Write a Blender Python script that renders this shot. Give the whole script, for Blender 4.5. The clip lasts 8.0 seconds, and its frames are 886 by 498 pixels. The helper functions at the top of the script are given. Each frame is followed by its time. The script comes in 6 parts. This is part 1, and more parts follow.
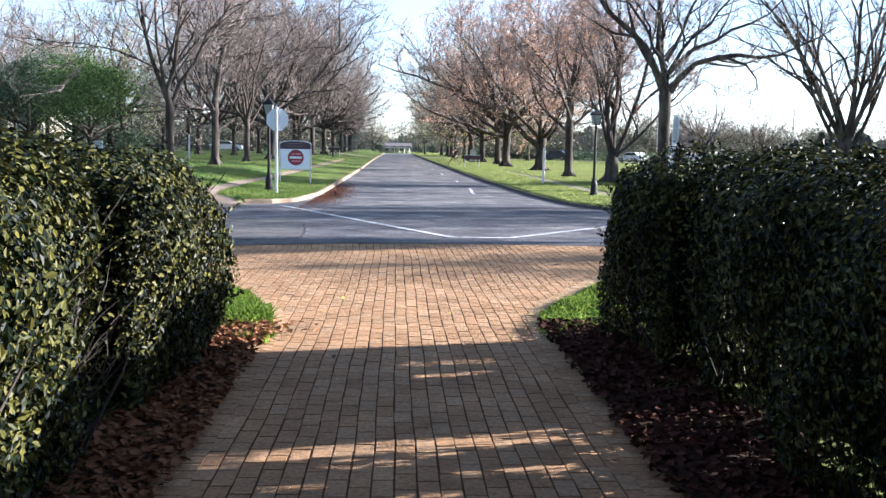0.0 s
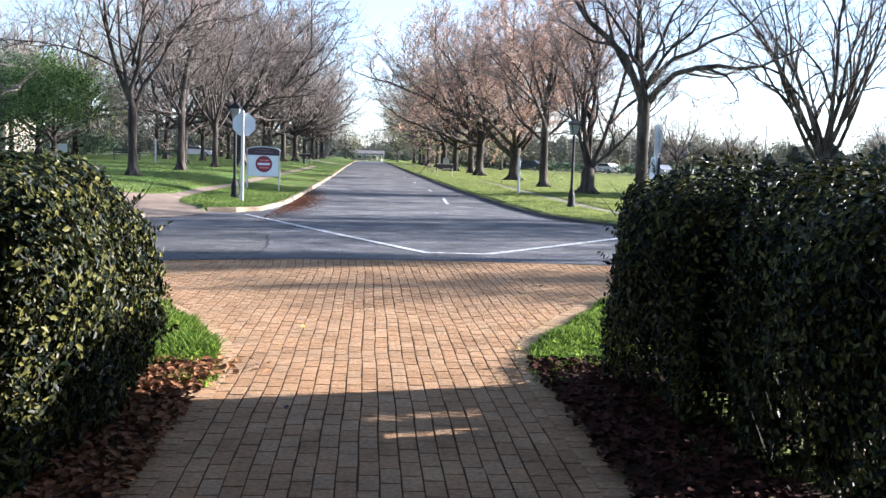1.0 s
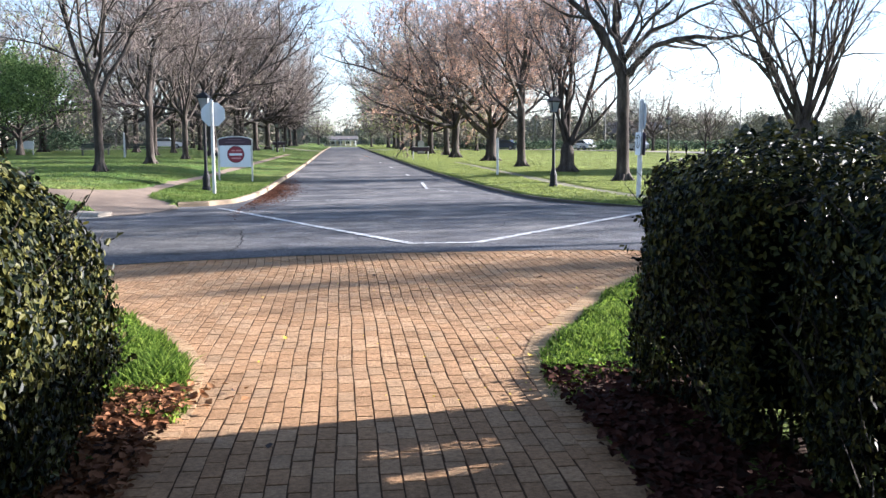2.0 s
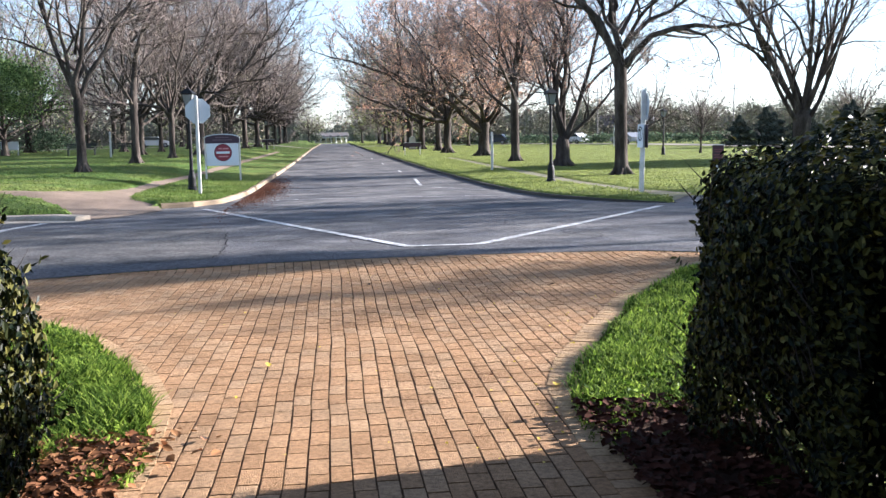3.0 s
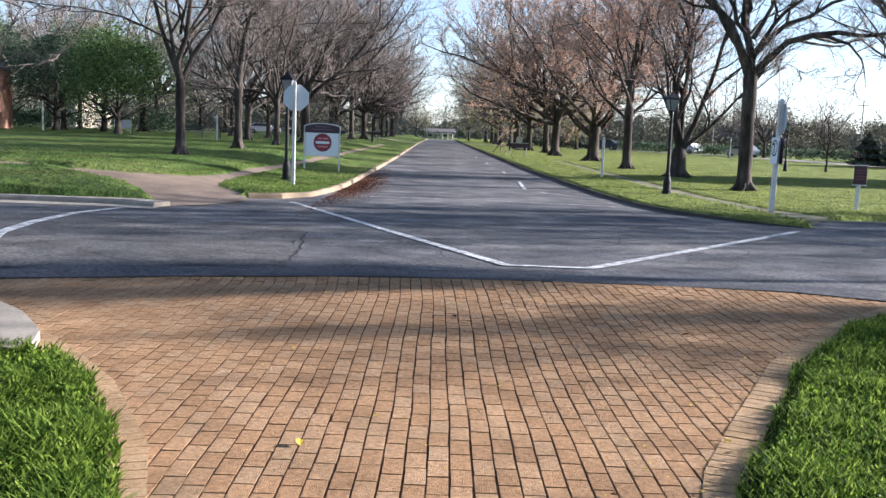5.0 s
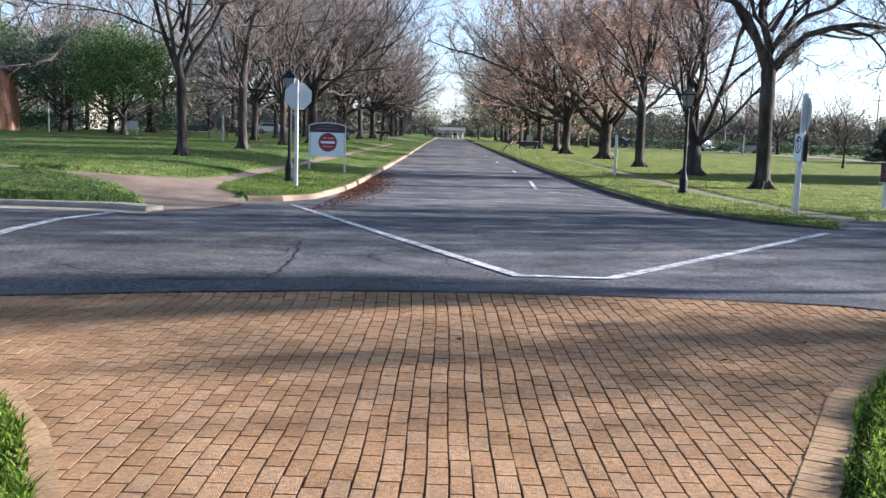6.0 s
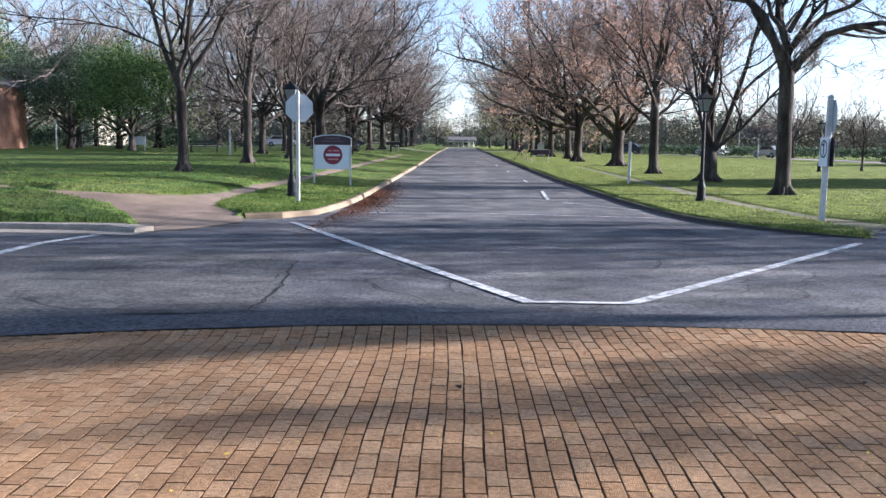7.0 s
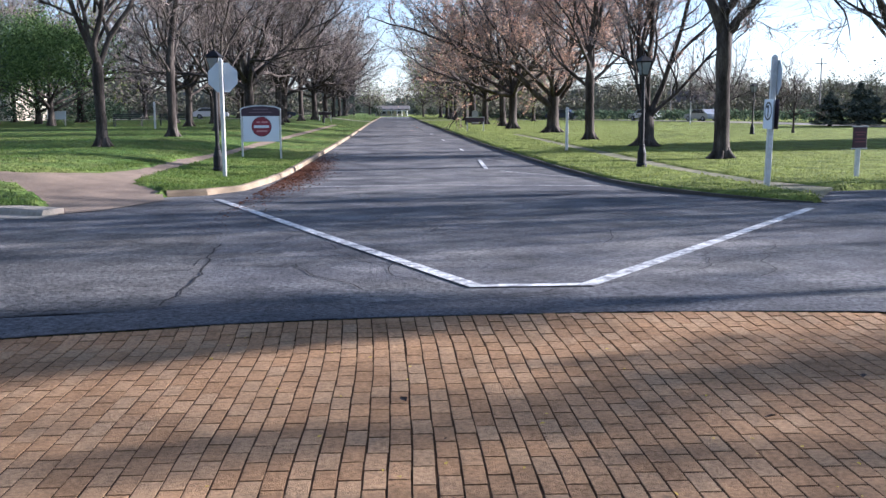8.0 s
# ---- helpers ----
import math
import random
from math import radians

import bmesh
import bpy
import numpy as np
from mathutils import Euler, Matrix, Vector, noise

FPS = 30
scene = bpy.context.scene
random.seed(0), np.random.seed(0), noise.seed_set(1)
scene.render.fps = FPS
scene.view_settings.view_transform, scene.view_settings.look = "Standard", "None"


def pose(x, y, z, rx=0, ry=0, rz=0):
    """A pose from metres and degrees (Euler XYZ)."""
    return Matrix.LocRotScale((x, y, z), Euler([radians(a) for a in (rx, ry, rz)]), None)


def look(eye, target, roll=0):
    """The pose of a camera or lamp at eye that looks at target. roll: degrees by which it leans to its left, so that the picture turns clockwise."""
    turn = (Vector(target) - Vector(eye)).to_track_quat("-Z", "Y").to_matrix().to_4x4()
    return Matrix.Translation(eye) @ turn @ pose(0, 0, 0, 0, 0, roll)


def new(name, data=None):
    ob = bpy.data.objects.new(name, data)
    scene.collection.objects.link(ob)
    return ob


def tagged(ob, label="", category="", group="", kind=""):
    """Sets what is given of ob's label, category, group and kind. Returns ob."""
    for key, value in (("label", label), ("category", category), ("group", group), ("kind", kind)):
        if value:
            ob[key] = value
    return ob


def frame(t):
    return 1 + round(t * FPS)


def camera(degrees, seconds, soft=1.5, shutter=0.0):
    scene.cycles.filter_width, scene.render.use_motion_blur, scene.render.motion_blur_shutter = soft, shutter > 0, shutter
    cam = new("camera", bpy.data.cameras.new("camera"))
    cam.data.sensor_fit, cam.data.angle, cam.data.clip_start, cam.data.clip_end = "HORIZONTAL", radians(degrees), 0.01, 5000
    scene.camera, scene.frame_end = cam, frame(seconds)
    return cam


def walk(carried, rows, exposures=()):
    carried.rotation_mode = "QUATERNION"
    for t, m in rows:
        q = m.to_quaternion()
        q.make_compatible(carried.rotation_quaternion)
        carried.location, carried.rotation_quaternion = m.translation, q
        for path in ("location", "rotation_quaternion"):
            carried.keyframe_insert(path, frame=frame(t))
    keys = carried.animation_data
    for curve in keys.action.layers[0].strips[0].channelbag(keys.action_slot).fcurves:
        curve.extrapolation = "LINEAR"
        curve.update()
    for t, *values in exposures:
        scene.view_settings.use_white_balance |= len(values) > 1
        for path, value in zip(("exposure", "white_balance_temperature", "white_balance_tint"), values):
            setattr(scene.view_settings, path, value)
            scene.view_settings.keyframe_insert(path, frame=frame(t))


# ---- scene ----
cam = camera(50.2, 8.0)
PATH = [
    (0, (-0.321, -11.731, 1.539), (-0.22, -9.745, 1.323), 1.1),
    (0.5, (-0.327, -11.247, 1.541), (-0.183, -9.265, 1.314), -0.6),
    (1, (-0.299, -10.576, 1.54), (-0.138, -8.592, 1.343), 1.9),
    (1.5, (-0.357, -10.107, 1.547), (-0.149, -8.129, 1.341), 0.3),
    (1.7, (-0.352, -9.975, 1.558), (-0.150, -7.998, 1.338), -0.3),
    (2.8, (-0.386, -8.835, 1.544), (-0.157, -6.863, 1.303), 0.0),
    (3, (-0.35, -8.679, 1.539), (-0.126, -6.706, 1.296), -1.0),
    (3.5, (-0.286, -8.174, 1.547), (-0.13, -6.19, 1.35), 1.6),
    (4, (-0.291, -7.731, 1.547), (-0.149, -5.749, 1.325), 1.2),
    (4.5, (-0.213, -7.262, 1.555), (-0.148, -5.276, 1.333), 1.5),
    (5, (-0.204, -6.799, 1.535), (-0.189, -4.814, 1.288), 2.2),
    (5.2, (-0.215, -6.640, 1.556), (-0.193, -4.655, 1.305), 1.5),
    (6.3, (-0.111, -5.541, 1.525), (-0.123, -3.557, 1.275), 1.9),
    (6.5, (-0.096, -5.351, 1.542), (-0.071, -3.37, 1.268), 0.9),
    (7, (-0.034, -4.842, 1.554), (-0.07, -2.856, 1.323), 0.7),
    (7.5, (-0.076, -4.313, 1.516), (-0.039, -2.331, 1.249), 2.4),
    (8, (-0.057, -3.913, 1.54), (0.041, -1.937, 1.245), -0.3),
]
walk(cam, [(t, look(eye, target, roll)) for t, eye, target, roll in PATH],
     exposures=[(0.0, 2.74, 5000, 15), (1.5, 2.7, 5050, 15), (3.5, 2.46, 5150, 15), (5.0, 2.2, 5100, 15), (6.5, 2.2, 5000, 16), (8.0, 2.18, 4900, 18)])

# ------------------------------------------------------------------ light
SUN_AZ, SUN_EL = 13.0, 14.5      # degrees ahead of due right (+x), degrees above the horizon
world = bpy.data.worlds.new("sky")
scene.world = world
world.use_nodes = True
wn = world.node_tree.nodes
sky = wn.new("ShaderNodeTexSky")
sky.sky_type = "NISHITA"
sky.sun_disc = False
sky.sun_elevation = radians(SUN_EL)
sky.sun_rotation = radians(90 - SUN_AZ)
sky.dust_density = 0.1
sky.air_density = 1.0
sky.ozone_density = 1.0
wn["Background"].inputs["Strength"].default_value = 0.048
haze = wn.new("ShaderNodeHueSaturation")
haze.inputs["Saturation"].default_value = 0.64
world.node_tree.links.new(sky.outputs["Color"], haze.inputs["Color"])
world.node_tree.links.new(haze.outputs["Color"], wn["Background"].inputs["Color"])
sun_dir = Vector((math.cos(radians(SUN_EL)) * math.cos(radians(SUN_AZ)), math.cos(radians(SUN_EL)) * math.sin(radians(SUN_AZ)), math.sin(radians(SUN_EL))))
lamp = bpy.data.lights.new("sun", "SUN")
lamp.energy, lamp.angle, lamp.color = 5.0, radians(0.55), (1.0, 0.83, 0.63)
sun = new("sun", lamp)
sun.matrix_world = look(sun_dir * 100, (0, 0, 0))

# ------------------------------------------------------------------ materials


def mat(name, color, rough=0.8, metal=0.0, vary=0.0, scale=8.0, second=None, bump=0.0, bump_scale=60.0, island=0.0, spec=0.4,
        translucent=0.0, detail=0.0, detail_scale=90.0, stretch=None, relief=0.0, laid=False, drift=None):
    """Base colour broken up by two noises (broad and fine), an optional second colour, a random tone per piece, and fine relief."""
    m = bpy.data.materials.new(name)
    m.use_nodes = True
    nt, b = m.node_tree, m.node_tree.nodes["Principled BSDF"]
    n, ln = nt.nodes, nt.links.new
    b.inputs["Roughness"].default_value, b.inputs["Metallic"].default_value = rough, metal
    b.inputs["Specular IOR Level"].default_value = spec
    co = n.new("ShaderNodeNewGeometry").outputs["Position"] if laid else n.new("ShaderNodeTexCoord").outputs["Object"]
    if stretch:
        mp = n.new("ShaderNodeMapping")
        mp.inputs["Scale"].default_value = stretch
        ln(co, mp.inputs["Vector"])
        co = mp.outputs["Vector"]
    rgb = n.new("ShaderNodeRGB")
    rgb.outputs[0].default_value = (*color, 1)
    out = rgb.outputs[0]

    def noise_fac(s, rough_noise=0.6, depth=4):
        t = n.new("ShaderNodeTexNoise")
        t.inputs["Scale"].default_value, t.inputs["Detail"].default_value, t.inputs["Roughness"].default_value = s, depth, rough_noise
        ln(co, t.inputs["Vector"])
        return t.outputs["Fac"]

    def mix(a, fac, col, blend="MIX"):
        x = n.new("ShaderNodeMix")
        x.data_type, x.blend_type = "RGBA", blend
        ln(fac, x.inputs["Factor"])
        ln(a, x.inputs["A"])
        if isinstance(col, tuple):
            x.inputs["B"].default_value = (*col, 1)
        else:
            ln(col, x.inputs["B"])
        return x.outputs["Result"]

    def ramp(fac, lo, hi):
        r = n.new("ShaderNodeMapRange")
        r.inputs["From Min"].default_value, r.inputs["From Max"].default_value = lo, hi
        ln(fac, r.inputs["Value"])
        return r.outputs["Result"]

    def toned(a, fac, amount):
        r = n.new("ShaderNodeMapRange")
        r.inputs["From Min"].default_value, r.inputs["From Max"].default_value = 0.2, 0.8
        r.inputs["To Min"].default_value, r.inputs["To Max"].default_value = 1 - amount, 1 + amount
        ln(fac, r.inputs["Value"])
        v = n.new("ShaderNodeVectorMath")
        v.operation = "SCALE"
        ln(a, v.inputs[0])
        ln(r.outputs["Result"], v.inputs["Scale"])
        return v.outputs["Vector"]

    if island:
        geo, info = n.new("ShaderNodeNewGeometry"), n.new("ShaderNodeObjectInfo")
        s = n.new("ShaderNodeMath")
        s.operation = "ADD"
        ln(geo.outputs["Random Per Island"], s.inputs[0])
        ln(info.outputs["Random"], s.inputs[1])
        fr = n.new("ShaderNodeMath")
        fr.operation = "FRACT"
        ln(s.outputs[0], fr.inputs[0])
        if second:
            out = mix(out, ramp(fr.outputs[0], 0.35, 1.0), second)
        out = toned(out, fr.outputs[0], island)
    elif second:
        out = mix(out, ramp(noise_fac(scale * 0.35), 0.42, 0.62), second)
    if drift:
        # lighter, yellower towards +x, border uneven; the -x lawn's shade is coloured in
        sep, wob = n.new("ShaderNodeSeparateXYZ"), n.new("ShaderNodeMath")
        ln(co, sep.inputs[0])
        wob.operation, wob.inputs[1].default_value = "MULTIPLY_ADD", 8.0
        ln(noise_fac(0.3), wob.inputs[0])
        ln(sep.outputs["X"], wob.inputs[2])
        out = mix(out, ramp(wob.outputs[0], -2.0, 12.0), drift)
    if vary:
        out = toned(out, noise_fac(scale), vary)
    if detail:
        out = toned(out, noise_fac(detail_scale, 0.7, 2), detail)
    ln(out, b.inputs["Base Color"])
    if relief:
        bq = n.new("ShaderNodeBump")
        bq.inputs["Strength"].default_value, bq.inputs["Distance"].default_value = 1.0, relief
        ln(noise_fac(2.2, 0.65, 5), bq.inputs["Height"])
    if bump:
        bp = n.new("ShaderNodeBump")
        bp.inputs["Strength"].default_value, bp.inputs["Distance"].default_value = bump, 0.02
        ln(noise_fac(bump_scale, 0.7), bp.inputs["Height"])
        if relief:
            ln(bq.outputs["Normal"], bp.inputs["Normal"])
        ln(bp.outputs["Normal"], b.inputs["Normal"])
    if translucent:
        tr, mx = n.new("ShaderNodeBsdfTranslucent"), n.new("ShaderNodeMixShader")
        ln(out, tr.inputs["Color"])
        mx.inputs["Fac"].default_value = translucent
        ln(b.outputs[0], mx.inputs[1])
        ln(tr.outputs[0], mx.inputs[2])
        ln(mx.outputs[0], n["Material Output"].inputs["Surface"])
    return m


M_BRICK = mat("clay brick", (0.320, 0.193, 0.097), 0.9, vary=0.36, scale=2.2, second=(0.274, 0.182, 0.101), bump=0.7, bump_scale=110, island=0.13, spec=0.10, detail=0.42, detail_scale=34, laid=True)
M_EDGE = mat("pale tan border brick", (0.345, 0.232, 0.122), 0.9, vary=0.3, scale=2.5, second=(0.285, 0.198, 0.112), bump=0.6, bump_scale=110, island=0.10, spec=0.10, detail=0.32, detail_scale=38, laid=True)
M_SAND = mat("joint sand", (0.066, 0.040, 0.023), 0.95, vary=0.35, scale=20, bump=0.5, bump_scale=200, spec=0.03)
M_ASPHALT = mat("old asphalt", (0.066, 0.065, 0.070), 0.88, vary=0.8, scale=1.3, second=(0.126, 0.120, 0.114), bump=1.0, bump_scale=30, spec=0.3, detail=1.0, detail_scale=24)
M_PATCH = mat("bleached asphalt", (0.070, 0.067, 0.065), 0.9, vary=0.7, scale=1.3, second=(0.110, 0.103, 0.095), bump=1.0, bump_scale=28, spec=0.25, detail=1.0, detail_scale=22)
M_CRACK = mat("open crack full of grit", (0.026, 0.025, 0.026), 0.95, vary=0.5, scale=9, second=(0.044, 0.042, 0.042), bump=0.6, bump_scale=120, spec=0.1)
M_STRIP = mat("patched asphalt", (0.062, 0.062, 0.068), 0.85, vary=0.5, scale=1.6, bump=1.0, bump_scale=34, spec=0.3, detail=1.2, detail_scale=26)
M_PAINT = mat("worn road paint", (0.58, 0.58, 0.56), 0.85, vary=0.45, scale=18, second=(0.20, 0.20, 0.20), bump=0.3, bump_scale=200, detail=0.5, detail_scale=40)
M_CONCRETE = mat("weathered concrete", (0.30, 0.265, 0.21), 0.9, vary=0.3, scale=3, second=(0.24, 0.205, 0.16), bump=0.5, bump_scale=110, detail=0.3, detail_scale=40)
M_WORN = mat("worn trodden walk", (0.17, 0.150, 0.082), 0.95, vary=0.3, scale=1.5, second=(0.10, 0.105, 0.045), bump=0.5, bump_scale=60, detail=0.25, detail_scale=30)
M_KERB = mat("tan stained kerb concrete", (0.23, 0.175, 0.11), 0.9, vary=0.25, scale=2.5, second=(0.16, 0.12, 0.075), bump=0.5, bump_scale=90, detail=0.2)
# right-hand kerb: the shade on its road face is put into the base colour
M_KERBSHADE = mat("dark kerb, shade in colour", (0.050, 0.043, 0.034), 0.9, vary=0.3, scale=3, bump=0.5, bump_scale=100, detail=0.2)
M_WALK = mat("tan brick walk", (0.215, 0.158, 0.108), 0.9, vary=0.35, scale=1.2, second=(0.150, 0.108, 0.075), bump=0.5, bump_scale=90, detail=0.35, detail_scale=30)
# base is darkened for tree shade on the left; drift is the yellower right
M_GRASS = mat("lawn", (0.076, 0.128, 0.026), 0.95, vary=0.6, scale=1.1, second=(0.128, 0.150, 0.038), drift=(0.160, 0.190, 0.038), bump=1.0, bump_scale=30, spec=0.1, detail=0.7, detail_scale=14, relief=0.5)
M_BLADE = mat("grass blades", (0.070, 0.130, 0.012), 0.7, island=0.5, second=(0.180, 0.235, 0.034), spec=0.12, translucent=0.5)
M_WEED = mat("broad weed leaves", (0.080, 0.150, 0.012), 0.6, island=0.5, second=(0.200, 0.265, 0.032), spec=0.12, translucent=0.45)
# turf pair: left blades darkened in place of tree shade, right ones lighter, yellower
M_TURF = mat("deep green turf", (0.078, 0.132, 0.020), 0.6, island=0.35, second=(0.135, 0.165, 0.032), spec=0.15, translucent=0.4)
M_PALETURF = mat("yellowish turf", (0.125, 0.165, 0.024), 0.6, island=0.3, second=(0.185, 0.195, 0.045), spec=0.2, translucent=0.4)
# brighter litter colour with the sun on the hedge's end painted in
M_SUNLEAF = mat("tan leaves, sunlight in colour", (0.33, 0.170, 0.072), 0.8, island=0.5, second=(0.140, 0.062, 0.028), spec=0.1, translucent=0.15)
# darker copy of the dry leaves: the right bed's shade is in its colour
M_SHADELEAF = mat("dark leaves, shade in colour", (0.060, 0.024, 0.015), 0.8, island=0.6, second=(0.018, 0.008, 0.006), spec=0.05)
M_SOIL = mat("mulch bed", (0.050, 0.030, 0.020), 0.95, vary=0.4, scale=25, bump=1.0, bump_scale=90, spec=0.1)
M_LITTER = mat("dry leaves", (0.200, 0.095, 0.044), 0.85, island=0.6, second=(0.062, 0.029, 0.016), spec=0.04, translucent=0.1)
M_DRIFT = mat("reddish leaf drift", (0.150, 0.066, 0.036), 0.85, island=0.5, second=(0.075, 0.036, 0.022), spec=0.05)
M_YELLOW = mat("yellow leaf", (0.55, 0.40, 0.03), 0.6, vary=0.2, scale=60, translucent=0.2)
M_DEADLEAF = mat("dark dead leaf", (0.035, 0.02, 0.012), 0.8, vary=0.3, scale=60)
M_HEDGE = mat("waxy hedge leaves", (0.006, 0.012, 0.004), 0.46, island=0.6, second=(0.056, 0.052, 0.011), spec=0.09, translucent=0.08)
M_HEDGECORE = mat("hedge twigs, shade in colour", (0.006, 0.006, 0.004), 0.95, vary=0.4, scale=30, bump=1.0, bump_scale=60, spec=0.02)
M_STEM = mat("hedge stems", (0.038, 0.030, 0.022), 0.9, vary=0.3, scale=30, bump=0.5, bump_scale=120)
M_BARK = mat("grey brown bark", (0.036, 0.030, 0.026), 0.95, vary=0.5, scale=7, second=(0.084, 0.071, 0.060), bump=1.0, bump_scale=20, spec=0.1, detail=0.45, detail_scale=30, stretch=(1, 1, 0.25), relief=0.06)
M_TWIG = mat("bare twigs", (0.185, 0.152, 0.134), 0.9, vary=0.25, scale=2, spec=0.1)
# lighter copy of the bare twigs: sunlight and distance haze are in the colour
M_TWIGFAR = mat("far twigs, sun and haze in colour", (0.225, 0.186, 0.162), 0.9, vary=0.25, scale=2, spec=0.1)
M_BUD_GREY = mat("brown grey buds", (0.26, 0.205, 0.175), 0.9, island=0.3, second=(0.24, 0.215, 0.15), spec=0.1, translucent=0.4)
M_BUD_RED = mat("red maple blossom", (0.45, 0.250, 0.180), 0.9, island=0.4, second=(0.50, 0.360, 0.235), spec=0.1, translucent=0.5)
M_BUD_GREEN = mat("young green leaves", (0.165, 0.215, 0.055), 0.8, island=0.3, second=(0.24, 0.25, 0.08), spec=0.1, translucent=0.35)
M_EVERGREEN = mat("fresh green foliage", (0.090, 0.145, 0.045), 0.8, island=0.45, second=(0.145, 0.195, 0.062), spec=0.12, translucent=0.4)
# lightened foliage tone: distance haze is put into this colour
M_DIMGREEN = mat("dim green foliage", (0.075, 0.115, 0.070), 0.85, island=0.4, second=(0.115, 0.145, 0.085), spec=0.1, translucent=0.3)
M_TIMBER = mat("weathered timber", (0.20, 0.185, 0.17), 0.9, vary=0.2, scale=6, bump=0.4, bump_scale=50)
# firs, far wood and ridge: base colours raised to imitate distance haze
M_DARKFIR = mat("dark fir foliage", (0.066, 0.080, 0.060), 0.9, island=0.35, second=(0.090, 0.100, 0.072), spec=0.05)
M_FARWOOD = mat("far bare wood, haze in colour", (0.165, 0.148, 0.118), 0.95, island=0.2, second=(0.150, 0.158, 0.098), spec=0.02)
M_RIDGE = mat("backing ridge, haze in colour", (0.14, 0.130, 0.108), 0.95, vary=0.4, scale=0.5, second=(0.125, 0.135, 0.092), bump=1.0, bump_scale=2.0, spec=0.05, detail=0.4, detail_scale=2.5)
M_WHITE = mat("white paint", (0.57, 0.56, 0.53), 0.6, vary=0.10, scale=5, second=(0.47, 0.46, 0.43), bump=0.15, bump_scale=80, detail=0.15, detail_scale=30)
M_SIGNBACK = mat("grey sheet metal", (0.50, 0.54, 0.58), 0.45, metal=0.3, vary=0.08, scale=4)
M_PANEL = mat("white sign panel", (0.66, 0.69, 0.74), 0.5, vary=0.05, scale=3)
M_RED = mat("sign red", (0.20, 0.025, 0.045), 0.5, vary=0.08, scale=6)
M_HEADER = mat("dark maroon header", (0.045, 0.025, 0.04), 0.5, vary=0.15, scale=6)
M_BROWNSIGN = mat("dark maroon sign", (0.05, 0.018, 0.026), 0.5, vary=0.15, scale=6)
M_BLACK = mat("black cast iron", (0.010, 0.010, 0.011), 0.6, vary=0.2, scale=12, bump=0.2, bump_scale=60, spec=0.2)
M_SYMBOL = mat("black sign ink", (0.02, 0.02, 0.02), 0.5, vary=0.1, scale=10)
M_LAMPGLASS = mat("frosted lantern glass", (0.36, 0.38, 0.39), 0.25, vary=0.05, scale=10, translucent=0.5)
M_HOUSEBRICK = mat("red house brick", (0.36, 0.205, 0.135), 0.9, vary=0.25, scale=6, second=(0.28, 0.15, 0.10), bump=0.4, bump_scale=40)
# dark so that the added wall behind the camera bounces little sunlight
M_BLOCKER = mat("dark low-bounce wall", (0.060, 0.045, 0.038), 0.9, vary=0.3, scale=5, second=(0.045, 0.034, 0.030), bump=0.4, bump_scale=40, detail=0.2)
M_CREAM = mat("cream siding", (0.66, 0.58, 0.44), 0.8, vary=0.08, scale=2, bump=0.2, bump_scale=20)
M_ROOF = mat("grey shingle roof", (0.13, 0.115, 0.105), 0.9, vary=0.2, scale=3, bump=0.5, bump_scale=25)
M_PANE = mat("dark window pane", (0.03, 0.035, 0.045), 0.12, spec=0.7, vary=0.1, scale=3)
M_RUBBER = mat("tyre rubber", (0.02, 0.02, 0.02), 0.8, vary=0.1, scale=20)
M_CARWHITE = mat("white car paint", (0.70, 0.71, 0.72), 0.25, vary=0.03, scale=3, spec=0.6)
M_CARDARK = mat("dark blue car paint", (0.03, 0.04, 0.07), 0.25, vary=0.05, scale=3, spec=0.6)
M_CARSILVER = mat("silver car paint", (0.38, 0.40, 0.43), 0.25, metal=0.4, vary=0.03, scale=3, spec=0.6)
M_BENCH = mat("dark stained bench wood", (0.03, 0.035, 0.03), 0.7, vary=0.25, scale=20, bump=0.3, bump_scale=80)

# ------------------------------------------------------------------ building helpers


